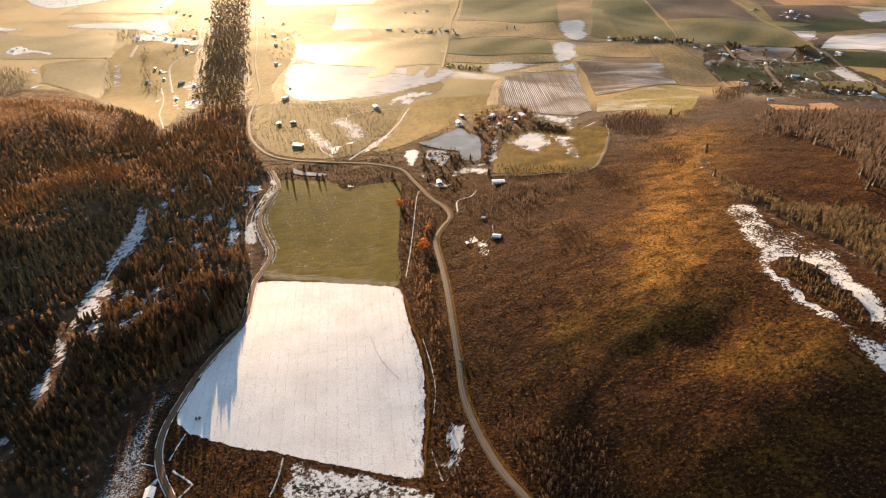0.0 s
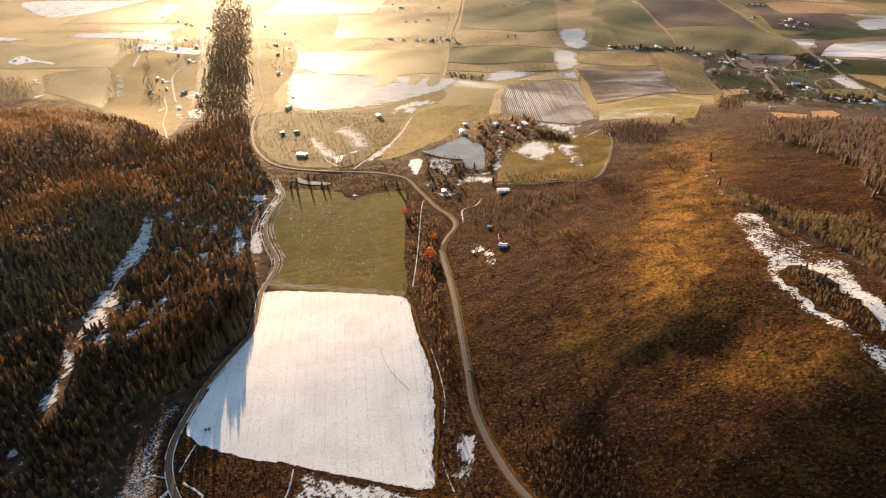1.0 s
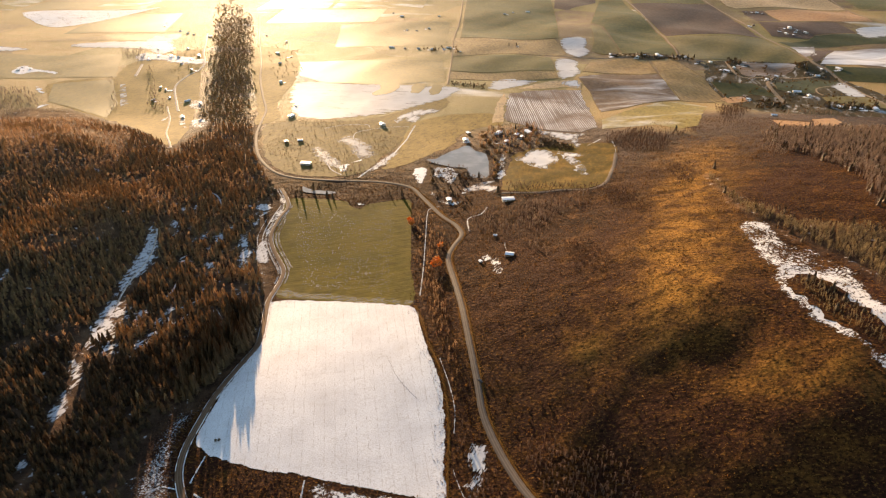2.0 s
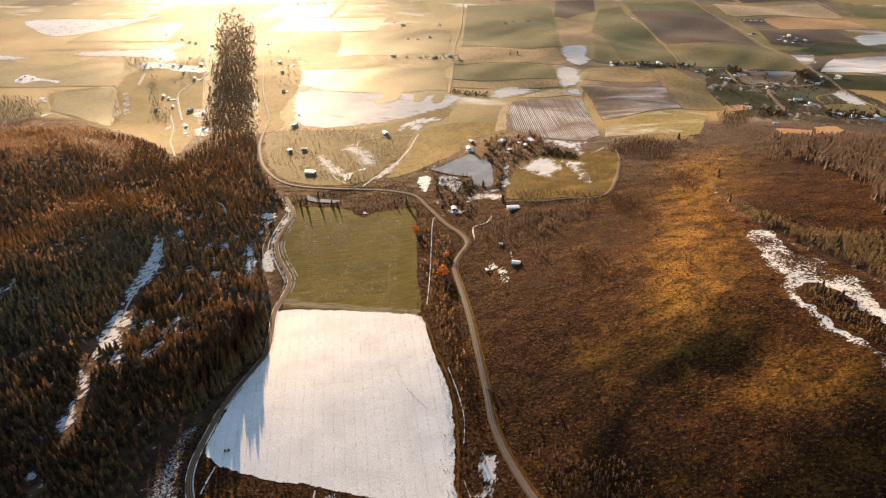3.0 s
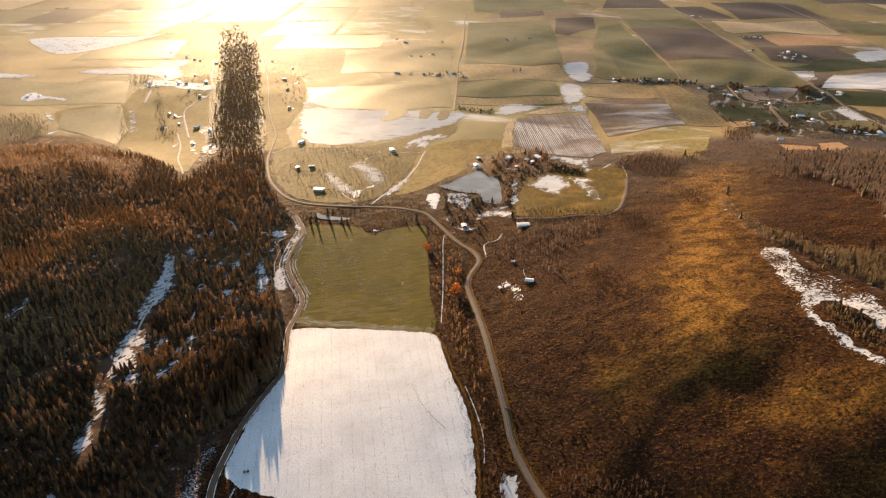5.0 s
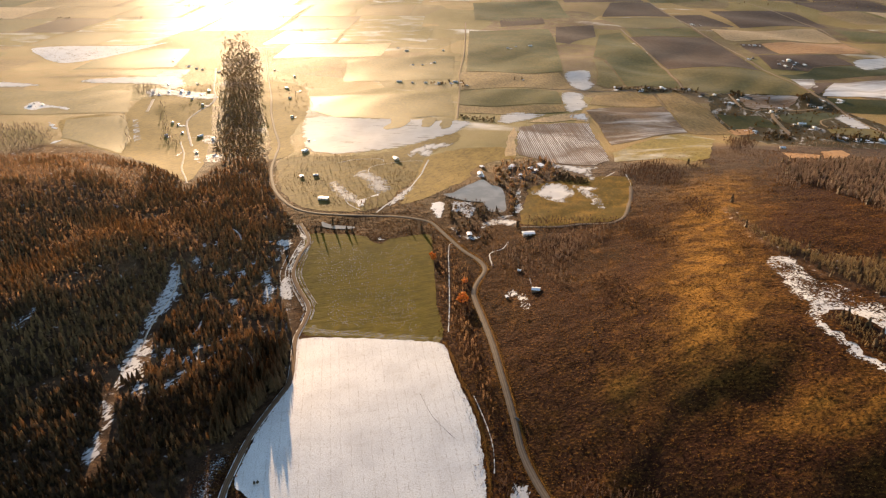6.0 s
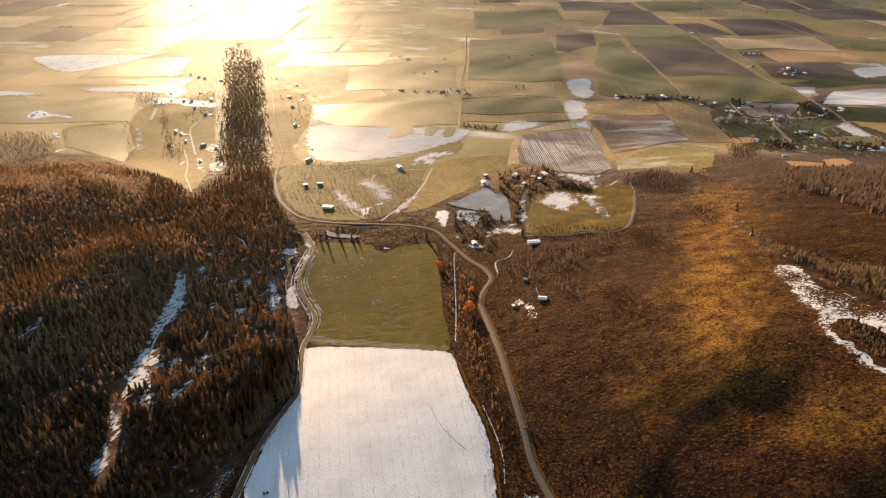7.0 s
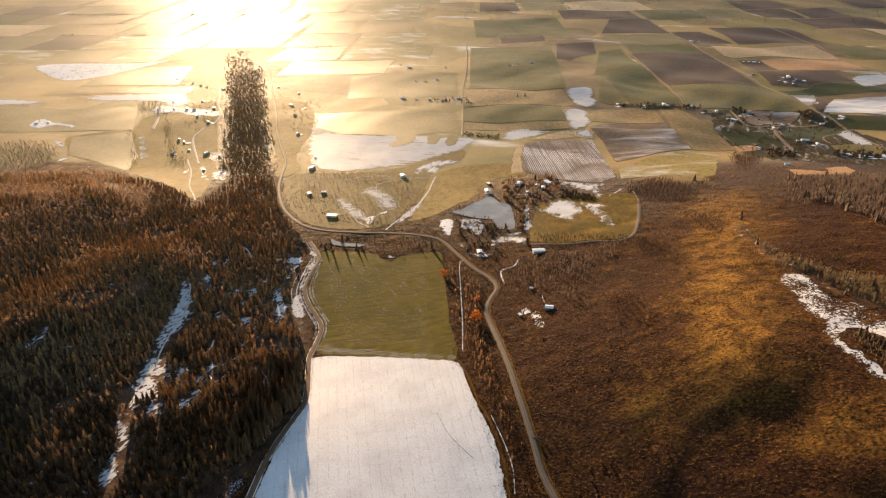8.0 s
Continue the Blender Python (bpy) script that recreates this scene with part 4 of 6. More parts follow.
def ribbon(name, line, width, material, label, category="road", lift=0.42, step=6.0):
    """A road or track: a low bank with a crowned top along a smooth line."""
    middle = np.array(rounded(line, step))
    along = np.gradient(middle, axis=0)
    side = np.stack([along[:, 1], -along[:, 0]], 1) / np.linalg.norm(along, axis=1)[:, None]
    cuts = [(-1.35, -0.4, -1.35), (-1.0, -0.05, -1.0), (-0.45, 0.0, -0.45), (0.0, 0.06, 0.0), (0.45, 0.0, 0.45), (1.0, -0.05, 1.0), (1.35, -0.4, 1.35)]
    rows, marks = [], []
    for offset, drop, mark in cuts:
        flat = middle + side * offset * width / 2
        rows.append(np.c_[flat, height(flat[:, 0], flat[:, 1]) + lift + drop])
        marks.append(np.full(len(flat), mark))
    count = len(middle)
    verts = np.concatenate(rows)
    grid = np.arange(len(verts)).reshape(len(cuts), count)
    faces = np.stack([grid[:-1, :-1], grid[1:, :-1], grid[1:, 1:], grid[:-1, 1:]], -1).reshape(-1, 4)
    ob = new(name, mesh_from(name, verts, faces, material))
    ob.data.attributes.new("edge", "FLOAT", "POINT").data.foreach_set("value", ((1.35 - np.abs(np.concatenate(marks))) * width / 2).astype(np.float32))
    ob.data.attributes.new("across", "FLOAT", "POINT").data.foreach_set("value", np.concatenate(marks).astype(np.float32))
    return tagged(ob, label, category, kind="structure")


# fields and water of the valley
patch("snow_field", SNOW_FIELD, WHITE_FIELD, "flat valley field under thin ridged snow", lift=0.12, step=5, rough_edge=0.4)
patch("crop_field", GREEN_FIELD, WINTER_CROP, "dark green winter crop field with specks of snow", lift=0.10, step=5, rough_edge=0.4)
patch("snow_dusting", GREEN_FIELD, SNOW_FLECKS, "flecks of old snow on the winter crop", "snow", lift=0.16, step=6, rough_edge=0.4)
patch("pond", POND, WATER, "grey half-frozen farm pond", "pond", step=6, rough_edge=0.3, level=7.5)
patch("pond", SMALL_POND, WATER, "narrow grey pond beside the road", "pond", step=5, rough_edge=0.2, level=0.1)
patch("meadow", CREEK_MEADOW, MEADOW, "olive meadow with rushes in the bend of the road", "meadow", lift=0.1)
patch("meadow", POND_MEADOW, GOLD_MEADOW, "golden meadow on a slope above the pond", "meadow", lift=0.14)
patch("meadow", VILLAGE_MEADOW, GOLD_MEADOW, "golden grass land round the village lanes", "meadow", lift=0.1, step=12)
patch("meadow", RIVER_MEADOW, GOLD_MEADOW, "golden grass land beside the gravel road", "meadow", lift=0.1, step=12)
patch("pasture", PASTURE, GOLD, "golden pasture beside the pond", lift=0.2)
patch("ploughed_field", STRIPED_FIELD, FURROWS, "ploughed field with snow lying in its furrows", lift=0.35, straight=True)
patch("snow_field", LONG_SNOW, FAR_WHITE, "long snow-covered field on the valley floor", lift=0.3)
for outline, material, words in (
    (SNOW_STRIP, SNOW_CLEARING, "snow in a long clearing of the conifer wood"), (SNOW_STRIP_B, SNOW_CLEARING, "snow in a gap of the conifer wood"),
    (SNOW_STRIP_C, SNOW_CLEARING, "snow in a gap of the conifer wood"), (SNOW_STRIP_D, SNOW_CLEARING, "snow below the wooded ridge"),
    (SNOW_STRIP_E, WOOD_FROST, "thin snow between trees"), (SNOW_STRIP_F, WOOD_FROST, "thin snow between trees"),
    (SNOW_STRIP_G, WOOD_FROST, "snow along the earth track"), (SNOW_STRIP_H, SNOW_FROST, "flecks of snow at the edge of the wood"), (POND_SNOW_C, SNOW_DRIFT, "wedge of drifted snow below the pond"), (GARDEN_SNOW, SNOW_YARD, "snow in a fenced farm garden"), (GARDEN_SNOW_B, SNOW_YARD, "snow in a farmyard among conifers"), (CABIN_SNOW, WOOD_FROST, "snow around a cabin in the brush"), (HILL_SNOW, SNOW_BRUSH, "patchy snow on the brushy hillside"),
    (VERGE_SNOW, SNOW_FROST, "thin snow at the edge of the wood"), (YARD_SNOW, SNOW_YARD, "patchy snow on rough grass"),
    (DITCH_SNOW, WOOD_FROST, "thin snow under bare trees"), (POND_SNOW, SNOW_DRIFT_SMALL, "snow on the bank of the pond"),
    (POND_SNOW_B, WOOD_FROST, "snow along the pond's edge"), (PASTURE_SNOW, SNOW_DRIFT, "drifted snow on the golden pasture"),
    (PASTURE_SNOW_B, SNOW_DRIFT, "drifted snow on the golden pasture"), (PASTURE_SNOW_C, SNOW_DRIFT, "drifted snow beside farm trees"),
    (CREEK_SNOW, SNOW_DRIFT_SMALL, "bright snow in a grassy hollow"), (CREEK_SNOW_B, SLOPE_FROST, "blown frost on a grassy slope"), (CREEK_SNOW_D, SLOPE_FROST, "blown frost inside the bend of a creek"),
    (CREEK_SNOW_C, WOOD_FROST, "snow along a winding creek"), (LONG_SNOW_B, SNOW_DRIFT, "snow beside a farmyard"),
    (FROST_BAND, FIELD_FROST, "frost and old snow between the two fields"), (GREEN_SNOW, SNOW_THIN, "snow at the edge of the crop field"),
):
    patch("snow_patch", outline, material, words, "snow", lift=0.32, step=5)

for outline in WOOD_GAPS:
    patch("snow_patch", outline, WOOD_FROST, "thin snow in a small gap of the wood", "snow", lift=0.32, step=4)
for outline in VILLAGE_YARDS:
    patch("snow_patch", outline, SNOW_YARD, "trampled snow in a village yard", "snow", lift=0.4, step=6)
for outline, words in ((MOUND_SNOW, "snow round a farm on a low mound"), (HILL_SPOT, "snow at the foot of a wooded knoll"), (HILL_SPOT_B, "snow along the edge of the wood")):
    patch("snow_patch", outline, SNOW_DRIFT_SMALL, words, "snow", lift=0.4, step=8)
for outline in SNOW_GAPS:
    patch("bare_ground", outline, OLIVE, "brown tongue of bare ground in the long snow field", "ground", lift=0.5, step=9)
patch("brush_island", ISLAND, OPEN_LAND, "island of golden brush in the snow", "brush", lift=0.6, step=4)

# snowy yards round the houses
for k, (x, y) in enumerate(HOUSES_WEST + HOUSES_NORTH + HOUSES_EAST + HOUSES_MID[:9] + HOUSES_MID[10:]):
    reach = 5 + (k * 5) % 6
    ring = [(x + 9 * math.sin(k) + reach * (0.6 + 0.5 * ((k * 3 + j * 5) % 7) / 6) * math.cos(j * 0.9) * 1.4, y - 6 + reach * (0.6 + 0.5 * ((k * 2 + j * 3) % 7) / 6) * math.sin(j * 0.9)) for j in range(7)]
    patch("snow_patch", ring, SNOW_YARD if (x, y) in HOUSES_MID else SNOW_DRIFT_SMALL, "snow in a farmyard beside a house", "snow", lift=0.5, step=5)

# parcels of the plain
patch("hamlet_green", HAMLET_GROUND, DARK_GRASS, "rough dark grass with thin snow round the hamlet", "grass", lift=0.15, step=10)
patch("parcel", HAMLET_DARK, SNOWY_SOIL, "dark wet soil streaked with snow", "field", lift=0.3, step=10)
for outline, material, words in (
    (SNOW_WEDGE, FAR_WHITE, "wedge of snow-covered farmland"), (SNOW_BLOCK, FAR_WHITE, "snow-covered hollow in the farmland"),
    (SNOW_BLOCK_B, FAR_WHITE, "snow-covered hollow in the farmland"), (PLOT_GREEN, CROP, "green crop field on rolling land"),
    (PLOT_TAN, TAN, "tan stubble field"), (PLOT_TAN_B, TAN, "tan stubble field"), (PLOT_GREEN_B, CROP, "green crop field on a round hill"),
    (PLOT_BROWN, SNOWY_SOIL, "brown soil streaked with snow"), (PLOT_TAN_C, TAN, "tan stubble field on a low crest"),
    (PLOT_GOLD, GOLD_SNOWY, "golden-green field with blown snow"), (PLOT_STUBBLE, TAN, "tan stubble field with drill rows"),
    (PLOT_DARK, PLOUGHED, "dark ploughed field"), (PLOT_OLIVE, OLIVE, "olive grass field"), (PLOT_GREEN_C, CROP, "green crop field with soft ridges"),
    (PLOT_YELLOW, OLIVE, "yellow-green grass field"), (PLOT_GREEN_D, CROP, "green crop field"), (PLOT_TAN_D, OLIVE, "olive grass field"),
    (PLOT_BROWN_B, PLOUGHED, "dark ploughed field"), (PLOT_STRAW, STRAW, "pale straw field in the sun"), (PLOT_ORANGE, ORANGE, "rusty stubble field"),
    (PLOT_BROWN_C, PLOUGHED, "dark ploughed field"), (PLOT_GREEN_E, CROP, "green crop field"), (PLOT_BROWN_D, PLOUGHED, "dark ploughed field"),
    (PLOT_BROWN_E, PLOUGHED, "dark ploughed field"), (PLOT_SNOW, SNOWY_PLOUGH, "ploughed field under thin drifted snow"), (PLOT_SNOW_B, FAR_WHITE, "snow-covered farmland"),
    (PLOT_SNOW_C, SNOWY_PLOUGH, "ploughed hollow under thin snow"), (PLOT_GREEN_F, PADDOCK, "dark green field"), (PLOT_GREEN_G, PADDOCK, "dark green paddock"),
    (PLOT_GREEN_H, PADDOCK, "dark green paddock"), (PLOT_GREEN_I, PADDOCK, "dark green paddock"), (PLOT_SNOW_D, FAR_WHITE, "snow-covered paddock"),
    (PLOT_BROWN_F, PLOUGHED, "dark ploughed field"), (PLOT_GREEN_J, CROP, "green crop field"), (KNOLL, STRAW, "low knoll of pale straw above the furrows"), (STRAW_STRIP, STRAW, "narrow strip of straw beside the furrows"), (KNOLL_SNOW, SNOW_DRIFT, "snow on the end of a straw knoll"), (PLOT_GREY, PLOUGHED, "grey ploughed field"), (PLOT_BROWN_G, PLOUGHED, "dark ploughed field"), (PLOT_BROWN_H, PLOUGHED, "dark ploughed field"), (PLOT_OLIVE_B, OLIVE, "olive grass field"), (YARD_DARK, SNOWY_SOIL, "grey farmyard streaked with snow"),
    (LEFT_GREEN, CROP, "green crop field"), (LEFT_OLIVE, OLIVE, "olive grass field"), (LEFT_SNOW, SNOW_DRIFT, "snow-covered farmland"),
    (LEFT_SNOW_B, SNOW_DRIFT, "snow-covered farmland"), (VILLAGE_SNOW, FAR_WHITE, "snow-covered field behind the village"), (VILLAGE_SNOW_B, SNOW_DRIFT, "snow lying between village houses"), (LEFT_SNOW_C, SNOW_DRIFT, "narrow strip of snow"), (LEFT_SNOW_D, SNOW_THIN, "snow-dusted farmland"),
    (LEFT_TAN, TAN, "tan stubble field"), (LEFT_FIELD, OLIVE, "olive grass field beside woods"), (FAR_FIELD, OLIVE, "olive grass field"),
    (FAR_FIELD_B, OLIVE, "olive grass field"), (WASTE, ORANGE, "bare rusty ground beside the hamlet"), (RUSTY_STRIP, ORANGE, "strip of bright rusty ground below the hamlet"), (RUSTY_STRIP_B, ORANGE, "strip of bright rusty ground below the hamlet"),
):
    patch("parcel", outline, material, words, "field", lift=0.30 if "snow" not in words.split()[0] else 0.45, step=10, rough_edge=0.8, straight="snow" not in words.split()[0])

# strips of farmland towards the horizon, between the parcels above
PARCELS = [PLOT_GREEN, PLOT_TAN_B, PLOT_GREEN_B, PLOT_DARK, PLOT_OLIVE, PLOT_GREEN_C, PLOT_YELLOW, PLOT_GREEN_D, PLOT_TAN_D, PLOT_BROWN_B, PLOT_STRAW, PLOT_ORANGE, PLOT_BROWN_C, PLOT_GREEN_E, PLOT_BROWN_D, PLOT_BROWN_E, PLOT_SNOW_B, PLOT_BROWN_F, PLOT_GREEN_J, PLOT_GREY, LEFT_GREEN, LEFT_OLIVE, LEFT_SNOW_D, LEFT_TAN, FAR_FIELD, FAR_FIELD_B, RIVER_WOOD, FOREST_WEST]
dice = random.Random(12)
FAR_EDGES = []
for j, (low, high) in enumerate(((1640, 1820), (1830, 2040), (2050, 2300), (2310, 2600), (2610, 2900), (2910, 3180), (3190, 3500), (3510, 3900), (3910, 4400))):
    x = -2600.0 + 90 * j
    while x < 2700:
        wide = dice.uniform(150, 420)
        lean = 0.12 * (low - 1600) * x / 2600
        corners = [(x + lean, low), (x + wide + lean, low + dice.uniform(-6, 6)), (x + wide + lean + dice.uniform(5, 25), high), (x + lean + dice.uniform(5, 25), high)]
        middle = np.mean(corners, 0)
        spots = np.array(corners) * 0.9 + middle * 0.1
        covered = any(inside(o, np.append(spots[:, 0], middle[0]), np.append(spots[:, 1], middle[1])).any() or inside(corners, *np.array(o, float).T).any() for o in PARCELS)
        if not covered and abs(middle[0]) < 0.8 * middle[1] + 200:
            material, words = dice.choice(((CROP, "green crop field far out on the plain"), (OLIVE, "olive grass field far out on the plain"), (TAN, "tan stubble field far out on the plain"), (STRAW, "pale straw field far out on the plain"), (PLOUGHED, "dark ploughed field far out on the plain"), (GOLD_SNOWY, "grass field with blown snow far out on the plain"), (TAN, "tan stubble field far out on the plain")))
            patch("parcel", corners, material, words, "field", lift=0.3, step=26, rough_edge=0.6, straight=True)
            FAR_EDGES.append((corners[0], corners[1]))
        x += wide + 8

# rank grass along the edges of the parcels
for outline in (PLOT_GREEN, PLOT_TAN, PLOT_TAN_B, PLOT_GREEN_B, PLOT_BROWN, PLOT_TAN_C, PLOT_STUBBLE, PLOT_DARK, PLOT_OLIVE, PLOT_GREEN_C, PLOT_YELLOW, PLOT_GREEN_D, PLOT_STRAW, PLOT_ORANGE, PLOT_BROWN_C, PLOT_BROWN_D, PLOT_GREEN_G, PLOT_GREEN_H, PLOT_GREEN_I, PLOT_SNOW):
    ends = outline + outline[:1]
    ribbon("field_margin", [p for a, b in zip(ends, ends[1:]) for p in (a, (a[0] * 0.97 + b[0] * 0.03, a[1] * 0.97 + b[1] * 0.03), (a[0] * 0.03 + b[0] * 0.97, a[1] * 0.03 + b[1] * 0.97))] + [ends[0]], 0.9, FIELD_EDGE, "strip of rank grass between fields", "field margin", 0.36, 9)

# roads and tracks
def shifted(line, offset):
    """The line moved sideways, to its right where the offset is positive."""
    middle = np.array(rounded(line, 10))
    along = np.gradient(middle, axis=0)
    return [tuple(p) for p in middle + np.stack([along[:, 1], -along[:, 0]], 1) / np.linalg.norm(along, axis=1)[:, None] * offset]


ribbon("road_verge", shifted(SNOW_FIELD[3:12], -2.4), 1.3, VERGE, "strip of golden dry grass beside the snow field", "verge", 0.25)
ribbon("road_verge", shifted(ROAD_MAIN[:16], 3.2), 1.0, VERGE, "strip of golden dry grass beside the road", "verge", 0.25)
for offset, first, last, width in ((-5.0, 12, 18, 0.9), (-8.5, 13, 17, 1.2), (-14.0, 13, 16, 0.9)):
    ribbon("snow_patch", shifted(ROAD_WEST[first:last], offset), width, SNOW_LINE, "drifted snow along the earth track", "snow", 0.3)
for offset, first, last, width in ((5.0, 11, 17, 1.2), (8.0, 12, 16, 1.0), (-4.5, 11, 16, 1.2)):
    ribbon("track", shifted(ROAD_WEST[first:last], offset), width, RUT, "wheel rut with snowy edges beside the earth track", "track", 0.25)
ribbon("road", ROAD_MAIN, 3.5, GRAVEL, "packed gravel road with pale wheel tracks")
ribbon("track", ROAD_WEST, 3.8, EARTH_TRACK, "earth track with snowy verges along the wood", "track")
for line, width, material, words in (
    (ROAD_PASTURE, 3.5, GRAVEL, "pale farm track along the pasture"), (ROAD_DITCH, 1.1, SNOW_LINE, "straight snow-filled ditch"),
    (ROAD_EAST, 5.5, LANE, "straight country road"), (ROAD_EAST_B, 3.5, LANE, "straight field road"), (ROAD_EAST_C, 5.0, LANE, "straight country road"),
    (ROAD_FARM, 5.0, GRAVEL, "country road past farmhouses"), (ROAD_NORTH, 3.0, LANE, "straight country road"),
    (ROAD_LEFT, 3.2, PALE_TRACK, "winding pale lane"), (ROAD_VILLAGE, 2.2, PALE_TRACK, "pale village lane"), (ROAD_VILLAGE_B, 4.0, PALE_TRACK, "pale village lane"), (ROAD_VILLAGE_C, 5.0, PALE_TRACK, "snowy village street"),
    (MEANDER, 1.6, SNOW_LINE, "snow along a winding creek"), (MEANDER_B, 1.5, SNOW_LINE, "snow along a winding creek"), (MEANDER_C, 1.4, SNOW_LINE, "snow along a winding creek"), (CREEK, 2.2, SNOW_LINE, "frozen creek between grassy banks"), (CABIN_PATH, 0.7, SNOW_LINE, "snowy path to a cabin shed"), (CLEARING_TRACK, 1.2, PALE_TRACK, "snowy track through the clearing"), (CREEK_EAST, 2.0, SNOW_LINE, "frozen creek below the furrows"), (CREEK_EAST_B, 1.8, SNOW_LINE, "frozen creek below the furrows"), (PADDOCK_LOOP, 2.5, LANE, "curved lane round a paddock"), (SNOW_CROSSING, 0.9, EARTH_TRACK, "dark ditch across the long snow field"),
    (TRACK_FOREST_B, 1.6, SNOW_LINE, "snowy forest track"), (TRACK_FOREST_C, 1.4, SNOW_LINE, "snowy forest track"), (TRACK_FOREST_D, 2.6, EARTH_TRACK, "earth track among trees"), (TRACK_FOREST_E, 1.8, SNOW_LINE, "snowy forest track"), (ROAD_HAMLET, 5.0, LANE, "hamlet lane"),
    (ROAD_HAMLET_B, 6.0, LANE, "hamlet lane"), (TRACK_HOUSE, 1.6, SNOW_LINE, "snowy driveway"), (CREEK_LINE, 0.8, SNOW_LINE, "frozen ditch"),
    (CREEK_LINE_B, 0.8, SNOW_LINE, "frozen ditch"), (TRACK_YARD, 2.5, SNOW_LINE, "snowy driveway"), (TRACK_YARD_B, 1.2, SNOW_LINE, "snowy footpath"),
    (LINE_A, 1.2, SNOW_LINE, "snowy footpath"), (LINE_B, 1.2, SNOW_LINE, "snowy footpath"), (LINE_C, 1.4, SNOW_LINE, "snowy footpath"), (RILL, 0.12, EARTH_TRACK, "dark rill across the snow field"), (TRACK_FOREST, 2.0, SNOW_LINE, "snowy forest track"),
):
    ribbon("track", line, width, material, words, "track", 0.2 if material is SNOW_LINE or width < 1 else 0.42)



# ---- plants ----
def cone_ring(verts, faces, tip, rim, low, sides, rng, droop=0.0):
    """A ragged skirt: a tip and a star-shaped rim."""
    start = len(verts)
    verts.append((0, 0, tip))
    for i in range(sides):
        a = 2 * math.pi * (i + rng.uniform(-0.3, 0.3)) / sides
        r = rim * (rng.uniform(0.85, 1.15) if i % 2 else rng.uniform(0.5, 0.72))
        verts.append((r * math.cos(a), r * math.sin(a), low + (droop if i % 2 == 0 else -droop) + rng.uniform(-0.1, 0.1) * rim))
    faces += [(start, start + 1 + i, start + 1 + (i + 1) % sides) for i in range(sides)]


def stem(verts, faces, a, b, thick, thin=0.0, sides=3):
    """A tapering stick from a to b."""
    a, b = Vector(a), Vector(b)
    u = (b - a).orthogonal().normalized()
    w = (b - a).cross(u).normalized()
    start = len(verts)
    for i in range(sides):
        d = u * math.cos(2 * math.pi * i / sides) + w * math.sin(2 * math.pi * i / sides)
        verts.append(tuple(a + d * thick))
    if thin:
        for i in range(sides):
            d = u * math.cos(2 * math.pi * i / sides) + w * math.sin(2 * math.pi * i / sides)
            verts.append(tuple(b + d * thin))
        for i in range(sides):
            j = (i + 1) % sides
            faces += [(start + i, start + j, start + sides + j), (start + i, start + sides + j, start + sides + i)]
    else:
        verts.append(tuple(b))
        faces += [(start + i, start + (i + 1) % sides, start + sides) for i in range(sides)]


def conifer_shape(seed, tiers=5, sides=10):
    """A spruce crown one metre tall."""
    rng, verts, faces = random.Random(seed), [], []
    wide = rng.uniform(0.19, 0.26)
    for k in range(tiers):
        s = k / tiers
        cone_ring(verts, faces, min(1.0, s + 1.55 / tiers + (0.03 if k == tiers - 1 else 0)), wide * (1 - s) ** 0.85 + 0.015, 0.06 + s * 0.92, sides, rng, 0.022)
    return np.array(verts), np.array(faces)


def bare_shape(seed, limbs=11, twigs=3):
    """A leafless tree one metre tall."""
    rng, verts, faces = random.Random(seed), [], []
    stem(verts, faces, (0, 0, -0.03), (rng.uniform(-0.03, 0.03), rng.uniform(-0.03, 0.03), 0.95), 0.03)
    for k in range(limbs):
        s = 0.22 + 0.66 * k / limbs
        a = k * 2.4 + rng.uniform(-0.4, 0.4)
        far = (0.34 - 0.24 * s) * rng.uniform(0.7, 1.15)
        tip = Vector((far * math.cos(a), far * math.sin(a), s + far * rng.uniform(0.8, 1.5)))
        root = Vector((0, 0, s))
        stem(verts, faces, root, tip, 0.02)
        for j in range(twigs):
            m = root.lerp(tip, 0.35 + 0.55 * j / twigs)
            d = Vector((rng.uniform(-1, 1), rng.uniform(-1, 1), rng.uniform(0.4, 1.4))).normalized() * 0.13
            q = d.orthogonal().normalized() * 0.024
            start = len(verts)
            verts += [tuple(m - q), tuple(m + q), tuple(m + d)]
            faces.append((start, start + 1, start + 2))
    return np.array(verts), np.array(faces)


def shrub_shape(seed, blades=9):
    """A low tangle of stems one metre tall."""
    rng, verts, faces = random.Random(seed), [], []
    for k in range(blades):
        a, far = rng.uniform(0, 6.283), rng.uniform(0.1, 0.75)
        tip = Vector((far * math.cos(a), far * math.sin(a), rng.uniform(0.45, 1.0)))
        root = Vector((0.3 * far * math.cos(a), 0.3 * far * math.sin(a), -0.1))
        q = Vector((-math.sin(a), math.cos(a), rng.uniform(-0.4, 0.4))) * rng.uniform(0.10, 0.24)
        start = len(verts)
        verts += [tuple(root), tuple(tip - q), tuple(tip + q)]
        faces.append((start, start + 1, start + 2))
    return np.array(verts), np.array(faces)


